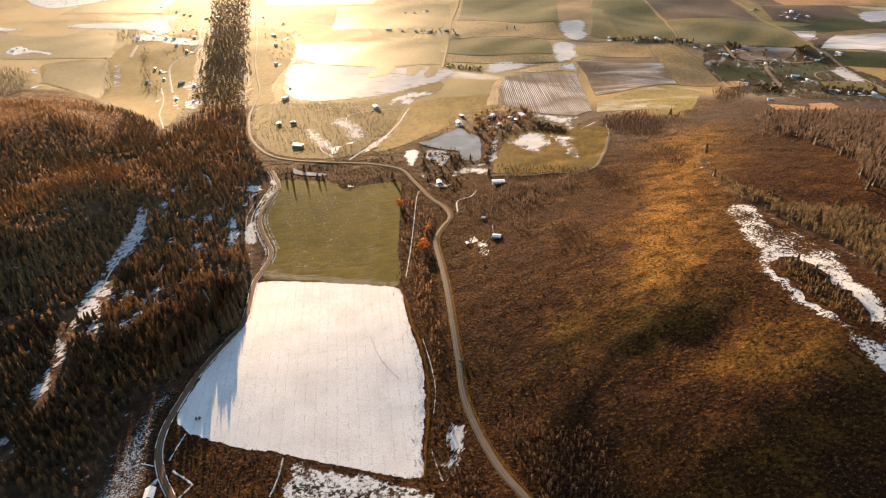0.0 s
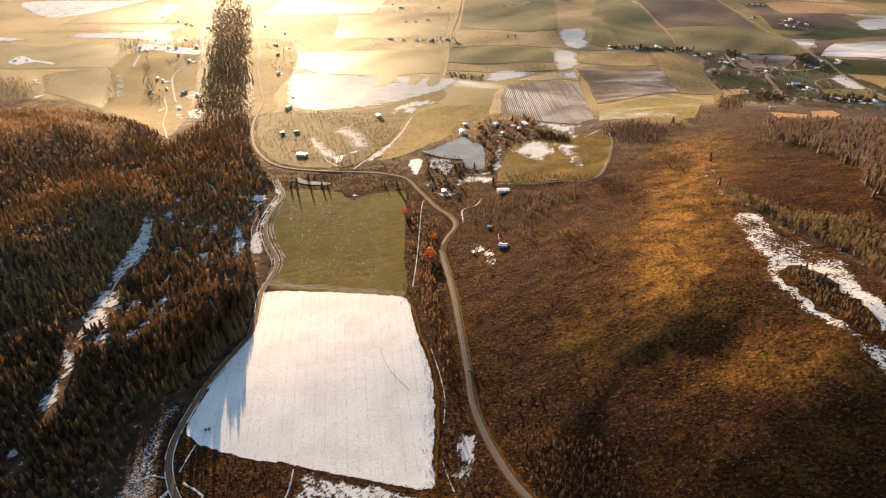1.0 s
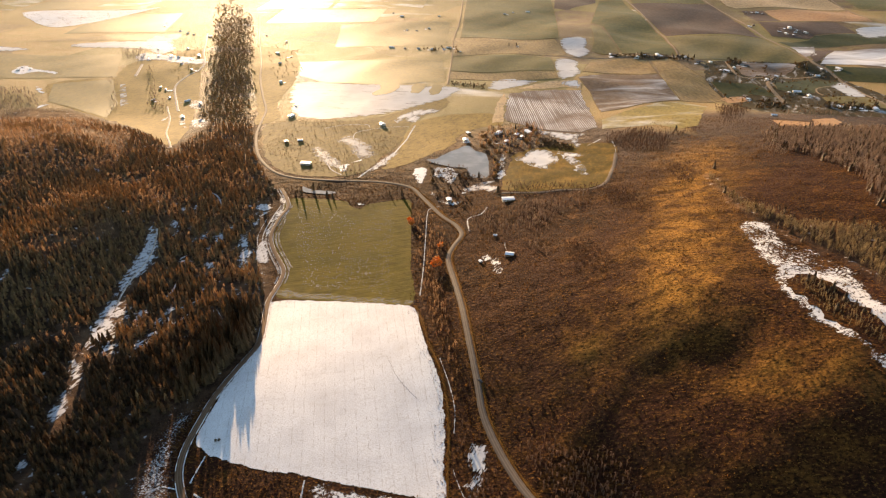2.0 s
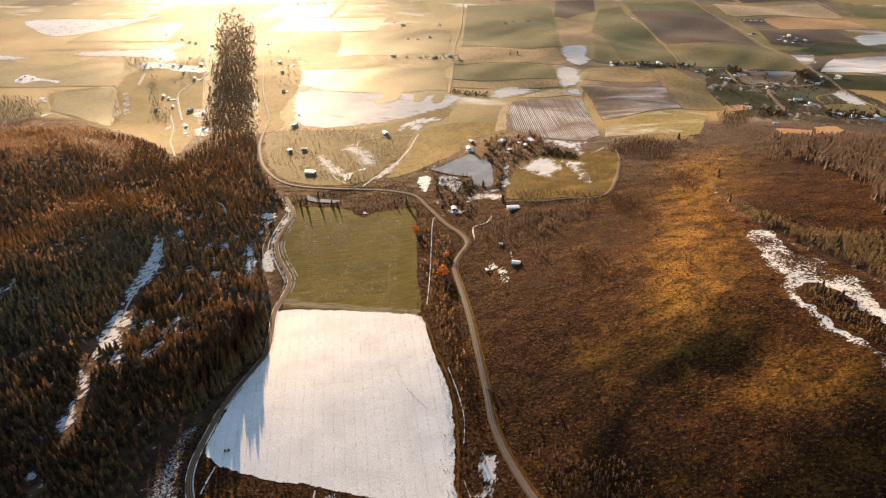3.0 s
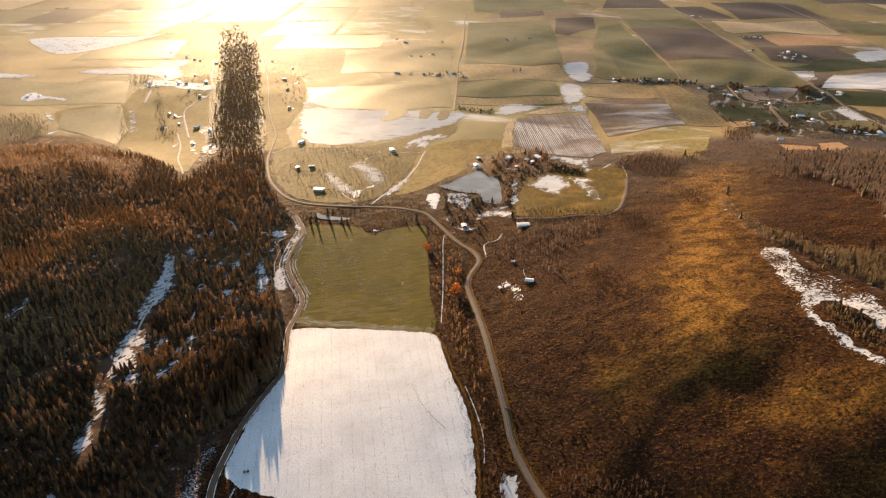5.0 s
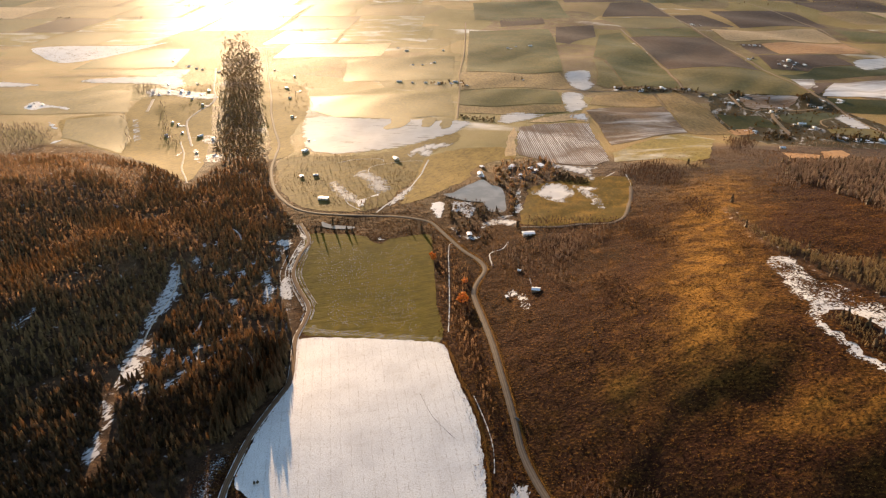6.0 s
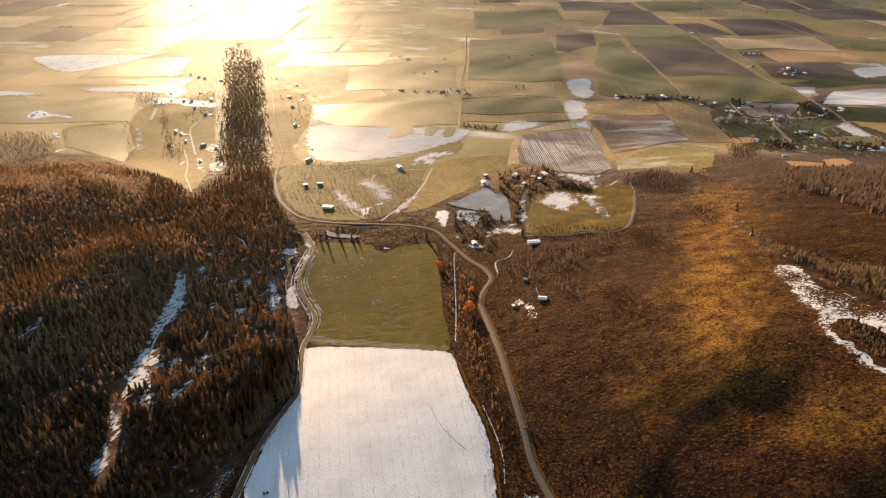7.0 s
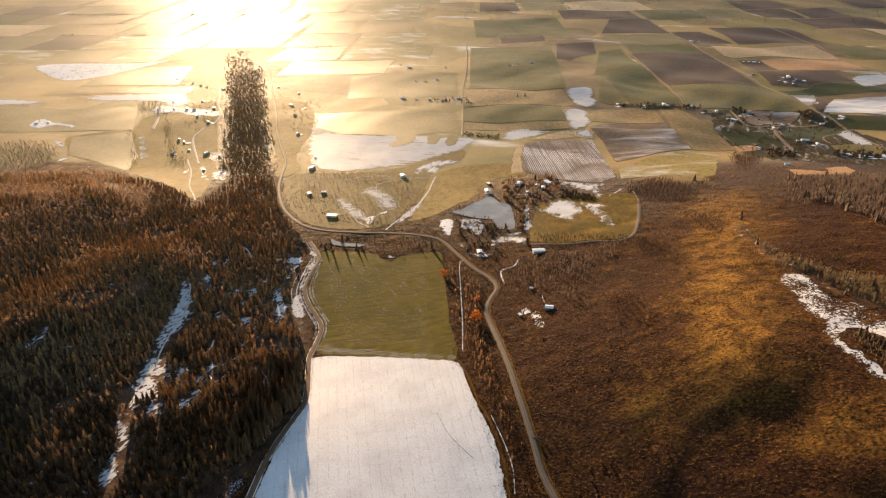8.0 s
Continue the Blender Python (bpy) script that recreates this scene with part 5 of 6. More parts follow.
def leafy_shape(seed, clumps=46, spread=0.42):
    """A round uneven crown of small leaf clumps, one metre tall."""
    rng, verts, faces = random.Random(seed), [], []
    for k in range(clumps):
        d = Vector((rng.gauss(0, 1), rng.gauss(0, 1), rng.gauss(0, 0.9))).normalized() * spread * rng.uniform(0.45, 1.05)
        c = d + Vector((0, 0, 0.56))
        size = rng.uniform(0.07, 0.13)
        start = len(verts)
        u = Vector((rng.gauss(0, 1), rng.gauss(0, 1), rng.gauss(0, 1))).normalized()
        w = u.orthogonal().normalized()
        v = u.cross(w)
        verts += [tuple(c + w * size), tuple(c + v * size), tuple(c - w * size), tuple(c - v * size), tuple(c + u * size * 0.8), tuple(c - u * size * 0.6)]
        faces += [(start + i, start + (i + 1) % 4, start + 4) for i in range(4)] + [(start + (i + 1) % 4, start + i, start + 5) for i in range(4)]
    return np.array(verts), np.array(faces)


def spread_over(shapes, x, y, tall, rng, wide=(0.85, 1.2), sink=0.0):
    """Copies of the shapes at the places, joined into one pair of arrays."""
    verts, faces, base = [], [], 0
    z = height(x, y) - sink
    kind = rng.integers(0, len(shapes), len(x))
    for k, (sv, sf) in enumerate(shapes):
        pick = np.nonzero(kind == k)[0]
        if not len(pick):
            continue
        a = rng.uniform(0, 2 * np.pi, len(pick))
        girth = tall[pick] * rng.uniform(*wide, len(pick))
        c, s = np.cos(a)[:, None], np.sin(a)[:, None]
        vx = (sv[:, 0] * c - sv[:, 1] * s) * girth[:, None] + x[pick][:, None]
        vy = (sv[:, 0] * s + sv[:, 1] * c) * girth[:, None] + y[pick][:, None]
        vz = sv[:, 2] * tall[pick][:, None] + z[pick][:, None]
        verts.append(np.stack([vx, vy, vz], -1).reshape(-1, 3))
        faces.append((sf[None] + (np.arange(len(pick)) * len(sv))[:, None, None] + base).reshape(-1, 3))
        base += len(pick) * len(sv)
    return np.concatenate(verts), np.concatenate(faces)


CONIFERS = [conifer_shape(k, 4, 10) for k in range(6)]
SMALL_CONIFERS = [conifer_shape(20 + k, 4, 8) for k in range(4)]
BARE = [bare_shape(40 + k) for k in range(5)]
THIN_BARE = [bare_shape(60 + k, 7, 2) for k in range(4)]
SHRUBS = [shrub_shape(80 + k) for k in range(6)]
LEAFY = [leafy_shape(100 + k) for k in range(4)]
CLEAR = [SNOW_FIELD, GREEN_FIELD, POND, SMALL_POND, SNOW_STRIP, SNOW_STRIP_B, SNOW_STRIP_C, SNOW_STRIP_D, SNOW_STRIP_E, SNOW_STRIP_F, SNOW_STRIP_G, LEFT_SNOW_C, VERGE_SNOW, DITCH_SNOW, POND_SNOW, POND_SNOW_B, POND_SNOW_C]
CLEAR += [[(x - s * x / math.hypot(x, y), y - s * y / math.hypot(x, y)) for x, y in outline] for outline in (SNOW_STRIP, SNOW_STRIP_B, SNOW_STRIP_C, SNOW_STRIP_E, SNOW_STRIP_F, SNOW_STRIP_G) for s in (5, 10, 14)]
CLEAR += WOOD_GAPS + [[(x + 1.5, y - 5) for x, y in outline] for outline in WOOD_GAPS]
LINES = [(ROAD_MAIN, 4.5), (ROAD_WEST, 4.0), (ROAD_PASTURE, 3.0), (ROAD_DITCH, 2.5), (ROAD_LEFT, 5.0), (ROAD_VILLAGE, 5.0), (TRACK_FOREST, 3.0), (TRACK_FOREST_B, 3.5), (TRACK_FOREST_C, 3.0), (TRACK_FOREST_D, 3.5), (TRACK_FOREST_E, 3.0), (CREEK, 3.0)]
LINES = [([tuple(p) for p in rounded(line, 12)], gap) for line, gap in LINES]


def near_line_distance(line, x, y):
    best = np.full(x.shape, 1e9)
    for (ax, ay), (bx, by) in zip(line, line[1:]):
        dx, dy = bx - ax, by - ay
        s = np.clip(((x - ax) * dx + (y - ay) * dy) / (dx * dx + dy * dy + 1e-9), 0, 1)
        best = np.minimum(best, np.hypot(x - ax - s * dx, y - ay - s * dy))
    return best


def near_line(line, x, y, gap):
    return near_line_distance(line, x, y) < gap


def free(x, y, clear=CLEAR):
    ok = np.ones(x.shape, bool)
    for outline in clear:
        ok &= ~inside(outline, x, y)
    for line, gap in LINES:
        ok &= ~near_line(line, x, y, gap)
    return ok


def places_in(outline, spacing, rng, clear=CLEAR, ragged=0.0):
    """Uneven places about spacing metres apart within an outline."""
    lows, highs = np.min(outline, 0), np.max(outline, 0)
    x, y = np.meshgrid(np.arange(lows[0], highs[0], spacing), np.arange(lows[1], highs[1], spacing))
    x = x.ravel() + rng.uniform(-0.85, 0.85, x.size) * spacing
    y = y.ravel() + rng.uniform(-0.85, 0.85, y.size) * spacing
    keep = inside(outline, x, y)
    x, y = x[keep], y[keep]
    keep = free(x, y, clear)
    return x[keep], y[keep]


def wave_noise(x, y, size, phase=0.0):
    """A soft uneven pattern from -1 to 1."""
    return (np.sin(x / size + 1.7 * np.sin(y / size * 0.8 + phase) + phase) + np.sin(y / size * 1.1 + 1.3 * np.sin(x / size * 0.7 - phase))) / 2


def stuff(name, shapes, x, y, tall, material, label, category, seed, wide=(0.85, 1.2), sink=0.2):
    verts, faces = spread_over(shapes, x, y, tall, np.random.default_rng(seed), wide, sink)
    return tagged(new(name, mesh_from(name, verts, faces, material, False)), label, category, kind="stuff")


rng = np.random.default_rng(4)
# the wood on the west side: dark conifers, paler gold ones northward for haze, leafless on the knolls
wx, wy = places_in(FOREST_WEST, 4.2, rng)
keep = (wy < 1020) & ~inside(RIVER_WOOD, wx, wy)
wx, wy = wx[keep], wy[keep]
gap = wave_noise(wx, wy, 31, 0.6) + 0.5 * wave_noise(wx, wy, 12, 2.0)
verge = edge_distance(FOREST_WEST, wx, wy)
keep = ~((gap > 0.98) & (rng.random(len(wx)) < 0.7)) & ~((verge < 18) & (rng.random(len(wx)) < 0.45))
wx, wy, gap = wx[keep], wy[keep], gap[keep]
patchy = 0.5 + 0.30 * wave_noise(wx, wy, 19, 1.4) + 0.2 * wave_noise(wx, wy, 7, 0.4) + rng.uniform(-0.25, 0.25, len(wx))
# leafless and golden shares grow northward, paling the wood in place of haze
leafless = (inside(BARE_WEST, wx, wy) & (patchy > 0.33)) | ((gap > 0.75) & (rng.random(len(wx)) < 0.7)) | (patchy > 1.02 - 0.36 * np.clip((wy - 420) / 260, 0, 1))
hazed_tree = ~leafless & (1 - patchy < 1.5 * np.clip((wy - 300) / 380, 0, 1) - 0.05)
dark = ~leafless & ~hazed_tree
cx, cy = wx[dark], wy[dark]
order = np.argsort(np.hypot(cx, cy))
near, rest = order[:150], order[150:]
size = lambda y: np.where(y > 850, 0.75, 1.0)
stuff("conifer_wood", CONIFERS, cx[rest], cy[rest], rng.uniform(6.5, 12, len(rest)) * size(cy[rest]), NEEDLES, "dense dark conifer wood with rusty tips", "forest", 11)
lx, ly = wx[hazed_tree], wy[hazed_tree]
stuff("hazed_wood", CONIFERS, lx, ly, rng.uniform(6, 11, len(lx)) * size(ly), HAZED_NEEDLES, "golden-brown conifers, paled for haze, among dark ones", "forest", 13)
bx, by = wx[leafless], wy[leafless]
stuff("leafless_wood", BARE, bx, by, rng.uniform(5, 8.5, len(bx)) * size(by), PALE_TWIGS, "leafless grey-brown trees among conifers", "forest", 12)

# the belt of trees along the river, far up the plain
for seed, (low, high, spacing) in enumerate(((950, 1500, 4.2), (1500, 1900, 5.6), (1900, 2300, 8.0))):
    px, py = places_in(RIVER_WOOD, spacing, rng)
    keep = (py >= low) & (py < high) & (rng.random(len(px)) < np.clip(edge_distance(RIVER_WOOD, px, py) / 32 + 0.12 + 0.2 * wave_noise(px, py, 40, 0.7), 0, 1) * np.clip((2330 - py) / 700, 0, 1))
    px, py = px[keep], py[keep]
    # colours paled, and trees thinned northward, to stand in for haze
    kind = rng.random(len(px)) < 0.2
    stuff("river_wood", SMALL_CONIFERS, px[kind], py[kind], rng.uniform(2.5, 4.5, kind.sum()) * (1, 1.2, 1.5)[seed], HAZED_NEEDLES, "belt of golden-brown trees along the river", "forest", 14 + seed, (1.0, 1.6))
    stuff("river_wood", LEAFY, px[~kind], py[~kind], rng.uniform(1.3, 2.8, (~kind).sum()) * (1, 1.2, 1.5)[seed], REEDS, "belt of pale olive scrub along the river", "forest", 17 + seed, (1.3, 2.0))

# leafless woods east of the road
for seed, (outline, spacing, low, high, words) in enumerate((
    (BARE_EAST, 3.8, 6, 10, "leafless wood on the far side of the hill"), (BARE_BAND, 2.5, 5, 8.5, "belt of leafless trees along a gully"),
    (BARE_ROADSIDE, 5.5, 5, 9, "leafless trees beside the road"), (BARE_SOUTH, 2.6, 4, 6.5, "leafless aspen thicket"),
    (BARE_STRIP, 2.8, 4, 6.5, "leafless trees between road and field"), (STRIP, 3.6, 4, 7.5, "leafless thicket between road and field"),
    (VALLEY_NORTH, 7.8, 2.5, 5, "scattered leafless trees on the valley floor"), (VALLEY_EAST, 10.0, 3, 5, "leafless bushes round the pond"), (WOODS_MID, 3.4, 4, 7, "leafless wood at the edge of the fields"), (WOODS_HAMLET, 4.4, 5, 8, "leafless wood beside a hamlet"),
    (WOODS_LEFT, 5.5, 4, 8, "leafless wood on the plain"), (WOODS_LEFT_B, 5.5, 4, 8, "belt of leafless trees"), (WOODS_LEFT_C, 6.0, 5, 8, "belt of leafless trees"),
    (WOODS_RIVER, 5.5, 4, 8, "leafless trees along a lane"), (BUSH_ROW, 5.0, 4, 7, "leafless bushes beside the road"), (BUSH_ROW_B, 5.0, 4, 8, "leafless trees along the creek"),
    (BUSH_ROW_C, 3.2, 3, 5.5, "leafless hedge around the pasture"), (UPPER_WOOD, 4.2, 4, 7.5, "leafless wood below the hamlet"), (WOODS_ROW_E, 6.0, 6, 9, "leafless hedge"), (ISLAND, 2.4, 3, 5.5, "golden brush standing in snow"),
)):
    px, py = places_in(outline, spacing, rng)
    keep = rng.random(len(px)) < np.clip(edge_distance(outline, px, py) / (spacing * 3.5), 0.12, 1)
    px, py = px[keep], py[keep]
    if outline is BARE_SOUTH:
        single = np.argsort(np.hypot(px, py))[:130]
        single_places = list(zip(px[single], py[single]))
        px, py = np.delete(px, single), np.delete(py, single)
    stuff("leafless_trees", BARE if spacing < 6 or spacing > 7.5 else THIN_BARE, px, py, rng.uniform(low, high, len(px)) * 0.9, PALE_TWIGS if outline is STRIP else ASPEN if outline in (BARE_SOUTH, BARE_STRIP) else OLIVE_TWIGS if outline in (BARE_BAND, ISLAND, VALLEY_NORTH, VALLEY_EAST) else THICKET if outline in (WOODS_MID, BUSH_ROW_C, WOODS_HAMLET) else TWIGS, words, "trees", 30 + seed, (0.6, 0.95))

for seed, outline in enumerate(THICKETS):
    px, py = places_in(outline, 3.0, rng)
    keep = rng.random(len(px)) < np.clip(edge_distance(outline, px, py) / 14 + 0.1, 0, 1)
    stuff("thicket", BARE, px[keep], py[keep], rng.uniform(1.8, 4.2, keep.sum()), (THICKET, TWIGS, THICKET, THICKET)[seed], "leafless thicket on the open hillside", "thicket", 130 + seed, (1.0, 1.6))

for seed, outline in enumerate((BARE_EAST, BARE_BAND)):
    px, py = places_in(outline, 22.0 if outline is BARE_BAND else 13.0, rng)
    stuff("dark_conifers", SMALL_CONIFERS, px, py, rng.uniform(6, 11, len(px)), NEEDLES, "dark conifers standing among leafless trees", "trees", 55 + seed)

# evergreen and mixed clumps round farms and hamlets
for seed, (outline, spacing, low, high, words) in enumerate((
    (FARM_TREES, 10.0, 4, 8, "conifers round a farmyard"), (FARM_TREES_B, 7.5, 6, 11, "conifers and bushes beside the pond"), (BANK_TREES, 5.6, 5, 9, "bushes on the bank of the pond"), (HEDGE_NORTH, 6.0, 4, 7, "dark hedge along a field"), (HEDGE_POND, 4.0, 5, 8, "dark hedge between the snowy pastures"),
    (WOODS_ROW, 7.0, 6, 11, "row of trees in a hamlet"), (WOODS_ROW_B, 7.5, 7, 13, "row of conifers in a hamlet"), (WOODS_ROW_C, 9.0, 6, 11, "trees along the country road"),
    (WOODS_ROW_D, 7.0, 8, 13, "dark clump of hamlet trees"), (WOODS_ROW_F, 7.0, 8, 13, "dark clump of hamlet trees"),
    (TOWN_TREES_C, 26.0, 5, 10, "scattered hamlet trees"), (TOWN_TREES_D, 16.0, 5, 9, "scattered farm trees"), (FAR_TREES, 60.0, 5, 9, "scattered far trees"),
)):
    px, py = places_in(outline, spacing, rng)
    if "hamlet" in words or "hedge" in words or "road" in words:
        sort = rng.random(len(px))
        for share, shapes, material, scale, extra in (((sort < 0.4), LEAFY, HEDGE, 0.55, 0), ((sort >= 0.4) & (sort < 0.75), LEAFY, GARDEN, 0.45, 300), (sort >= 0.75, SMALL_CONIFERS, NEEDLES, 0.75, 330)):
            if share.any():
                stuff("farm_trees", shapes, px[share], py[share], rng.uniform(low * scale, high * scale, share.sum()), material, words, "trees", 60 + seed + extra, (0.9, 1.4))
        continue
    if "pond" in words:
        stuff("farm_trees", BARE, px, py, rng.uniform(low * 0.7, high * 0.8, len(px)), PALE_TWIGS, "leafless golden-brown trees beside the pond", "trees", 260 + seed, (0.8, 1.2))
        stuff("farm_trees", LEAFY, px[::3] + 2.5, py[::3] + 2.0, rng.uniform(2.2, 4.6, len(px[::3])), REEDS, "golden-brown bushy trees beside the pond", "trees", 290 + seed, (1.0, 1.5))
        px, py = px[::6], py[::6]
    leafy = rng.random(len(px)) < (0.85 if "village" in words else 0.6)
    if leafy.any():
        stuff("farm_trees", LEAFY, px[leafy], py[leafy], rng.uniform(low * 0.5, high * 0.6, leafy.sum()), GARDEN, "golden-brown garden trees and bushes", "trees", 160 + seed, (0.9, 1.4))
    stuff("farm_trees", SMALL_CONIFERS, px[~leafy], py[~leafy], rng.uniform(low * 0.7, high * 0.85, (~leafy).sum()), NEEDLES, words, "trees", 60 + seed, (0.9, 1.5))

px, py = places_in(RUST_BUSHES, 4.5, rng)
stuff("rusty_bushes", LEAFY, px, py, rng.uniform(2.0, 4.0, len(px)), OLIVE_TWIGS, "orange-brown bushes where the track meets the road", "bushes", 370, (1.0, 1.5))

# small garden bushes in the hamlet and the village
for seed, (outline, spacing) in enumerate(((HAMLET_GROUND, 15.0), (WOODS_ROW_C, 7.0), (TOWN_TREES, 12.0), (TOWN_TREES_B, 13.0))):
    px, py = places_in(outline, spacing, rng)
    thick = wave_noise(px, py, 30, 0.9) + 0.6 * wave_noise(px, py, 11, 0.2) > -0.1
    stuff("garden_bushes", LEAFY, px[thick], py[thick], rng.uniform(1.6, 3.8, thick.sum()) * (1, 1, 0.6, 0.6)[seed], (GARDEN, HEDGE, REEDS, REEDS)[seed], "small golden-brown bushes round the houses", "bushes", 360 + seed, (0.9, 1.5))

# hedgerows between the far fields
px, py = [], []
for (ax, ay), (bx2, by2) in FAR_EDGES:
    if dice.random() < 0.4:
        start, end = sorted((dice.random(), dice.random()))
        for s in np.arange(start, end, 14 / max(20, bx2 - ax)):
            px.append(ax + (bx2 - ax) * s + dice.uniform(-4, 4))
            py.append(ay + (by2 - ay) * s + dice.uniform(-4, 4))
px, py = np.array(px), np.array(py)
stuff("far_hedges", LEAFY, px, py, rng.uniform(3, 7, len(px)), HEDGE, "hedgerows and trees between far fields", "trees", 98, (1.0, 1.6))

# brown grass creeping in from the eastern edge of the snow field
ex, ey = places_in(SNOW_FIELD, 1.6, rng, [])
creep = np.minimum(near_line_distance(SNOW_FIELD[3:12], ex, ey) / 13, 1)
keep = rng.random(len(ex)) < 0.95 * (1 - creep) ** 2.0
stuff("edge_grass", SHRUBS, ex[keep], ey[keep], rng.uniform(0.25, 0.6, keep.sum()), DRY_BRUSH, "brown grass poking through the snow at the field's edge", "grass", 97, (0.9, 1.7), 0.02)

# tufts of golden grass along the roads and the field's edge
tx, ty = [], []
for line, count, spread in ((shifted(ROAD_MAIN[:17], 3.6), 4200, 0.8), (shifted(ROAD_MAIN[:17], -3.2), 2000, 0.6), (shifted(SNOW_FIELD[3:12], -2.4), 2600, 0.9), (shifted(ROAD_WEST, 3.2), 900, 0.8)):
    at = rng.uniform(0, len(line) - 1.001, count)
    low = at.astype(int)
    ends = np.array(line)
    spot = ends[low] + (ends[low + 1] - ends[low]) * (at - low)[:, None] + rng.normal(0, spread, (count, 2))
    tx.append(spot[:, 0])
    ty.append(spot[:, 1])
tx, ty = np.concatenate(tx), np.concatenate(ty)
stuff("verge_grass", SHRUBS, tx, ty, rng.uniform(0.2, 0.55, len(tx)), DRY_GRASS, "tufts of golden dry grass along the verges", "grass", 99, (0.9, 1.6), 0.05)
px, py = places_in([(-200, 400), (-172, 420), (-168, 380), (-178, 330), (-182, 270), (-200, 250), (-212, 300)], 1.9, rng, [SNOW_FIELD])
stuff("slope_brush", SHRUBS, px, py, rng.uniform(0.3, 1.0, len(px)), THICKET, "dark brush on the slope between wood and track", "brush", 101, (0.9, 1.6), 0.05)

# brush on the open hillsides
hx, hy = places_in([(-35, 690), (60, 700), (330, 960), (520, 900), (560, 400), (480, 180), (60, 170), (20, 250), (-30, 480)], 2.3, rng, [POND, PASTURE, GREEN_FIELD, SNOW_FIELD, WASTE])
dense = wave_noise(hx, hy, 37, 1.0) + 0.6 * wave_noise(hx, hy, 13, 2.0)
keep = rng.random(len(hx)) < np.clip(0.62 + 0.35 * dense, 0.15, 1) * np.where(inside(HILL_SNOW, hx, hy), 0.55, 1.0)
hx, hy = hx[keep], hy[keep]
stuff("hill_brush", SHRUBS, hx, hy, rng.uniform(0.22, 0.7, len(hx)) * np.where(rng.random(len(hx)) < 0.05, 2.2, 1), DRY_BRUSH, "rusty dry brush and tall dead grass on the hillside", "brush", 90, (0.9, 1.7), 0.05)
gold = np.exp(-((hx - 172 - 0.40 * (hy - 447)) / 60) ** 2) + 0.25 + 0.3 * wave_noise(hx, hy, 17, 0.5)
keep = rng.random(len(hx)) < np.clip(0.55 * gold, 0, 0.6)
tx, ty = hx[keep] + rng.uniform(-1, 1, keep.sum()), hy[keep] + rng.uniform(-1, 1, keep.sum())
stuff("hill_grass", SHRUBS, tx, ty, rng.uniform(0.25, 0.6, len(tx)), DRY_GRASS, "tufts of golden dead grass on the hillside", "grass", 102, (1.0, 1.9), 0.05)
vx, vy = places_in([(-260, 720), (-190, 690), (-160, 420), (-180, 330), (-150, 240), (20, 200), (10, 290), (-10, 520), (-30, 680), (-60, 760)], 3.2, rng, CLEAR + [YARD_SNOW])
stuff("valley_brush", SHRUBS, vx, vy, rng.uniform(0.4, 1.1, len(vx)), DRY_BRUSH, "rusty brush and weeds round the valley fields", "brush", 91, (0.9, 1.7), 0.05)


ring = rounded(POND, 4.0, True)
px, py = np.array([p[0] for p in ring]), np.array([p[1] for p in ring])
px, py = 15 + (px - 15) * rng.uniform(1.03, 1.2, len(px)), 790 + (py - 790) * rng.uniform(1.03, 1.14, len(px))
stuff("pond_bushes", BARE, px, py, rng.uniform(2.5, 6, len(px)), TWIGS, "leafless bushes on the bank of the pond", "bushes", 95, (1.1, 1.7))
nx, ny = places_in(VALLEY_NORTH, 4.0, rng)
thick = wave_noise(nx, ny, 24, 0.4) + 0.7 * wave_noise(nx, ny, 9, 1.0) > 0.0
nx, ny = nx[thick], ny[thick]
stuff("valley_brush", SHRUBS, nx, ny, rng.uniform(0.35, 1.0, len(nx)), DRY_BRUSH, "rusty brush along the creek", "brush", 96, (0.9, 1.7), 0.05)


def tree_thing(name, x, y, tall, shape, crown_material, label, category, group, girth=1.0, trunk=0.14):
    """One tree: a tapered trunk and its crown, standing at its own base."""
    z = float(height(x, y))
    top = tagged(new(name), label, category, group)
    top.matrix_world = pose(x, y, z - 0.15, 0, 0, (x * 37 + y * 11) % 360)
    verts, faces = [], []
    stem(verts, faces, (0, 0, 0), (0, 0, tall * 0.8), tall * 0.022, tall * 0.006, 6)
    part_mesh("trunk", np.array(verts), np.array(faces), BARK, top)
    sv, sf = shape
    part_mesh("crown", np.c_[sv[:, :2] * tall * girth, sv[:, 2] * tall + tall * 0.04], sf, crown_material, top)
    return top


def part_mesh(name, verts, faces, material, parent, label=""):
    ob = new(name, mesh_from(name, verts, faces, material, False))
    ob.parent = parent
    if label:
        ob["label"] = label
    return ob


BARE_MODELS = []
for k, (x, y) in enumerate(single_places):
    x, y = float(x), float(y)
    if k < 4:
        BARE_MODELS.append(tree_thing("leafless_tree", x, y, 4.0 + 0.7 * k, bare_shape(240 + k, 16, 5), ASPEN, "slender leafless aspen in a thicket by the road", "tree", "aspens by the road", 0.65))
    else:
        copy_thing(BARE_MODELS[k % 4], pose(x, y, float(height(x, y)) - 0.15, 0, 0, (k * 67) % 360))
MODELS = []
for k, (x, y) in enumerate(zip(*places_in([(-204, 480), (-171, 478), (-168, 440), (-171, 405), (-181, 365), (-204, 345)], 4.8, rng))):
    tree_thing("conifer", float(x), float(y), 13 + (k * 7) % 6, CONIFERS[k % 5], NEEDLES, "tall conifer at the edge of the snow field", "tree", "tall conifers by the track", 0.9)
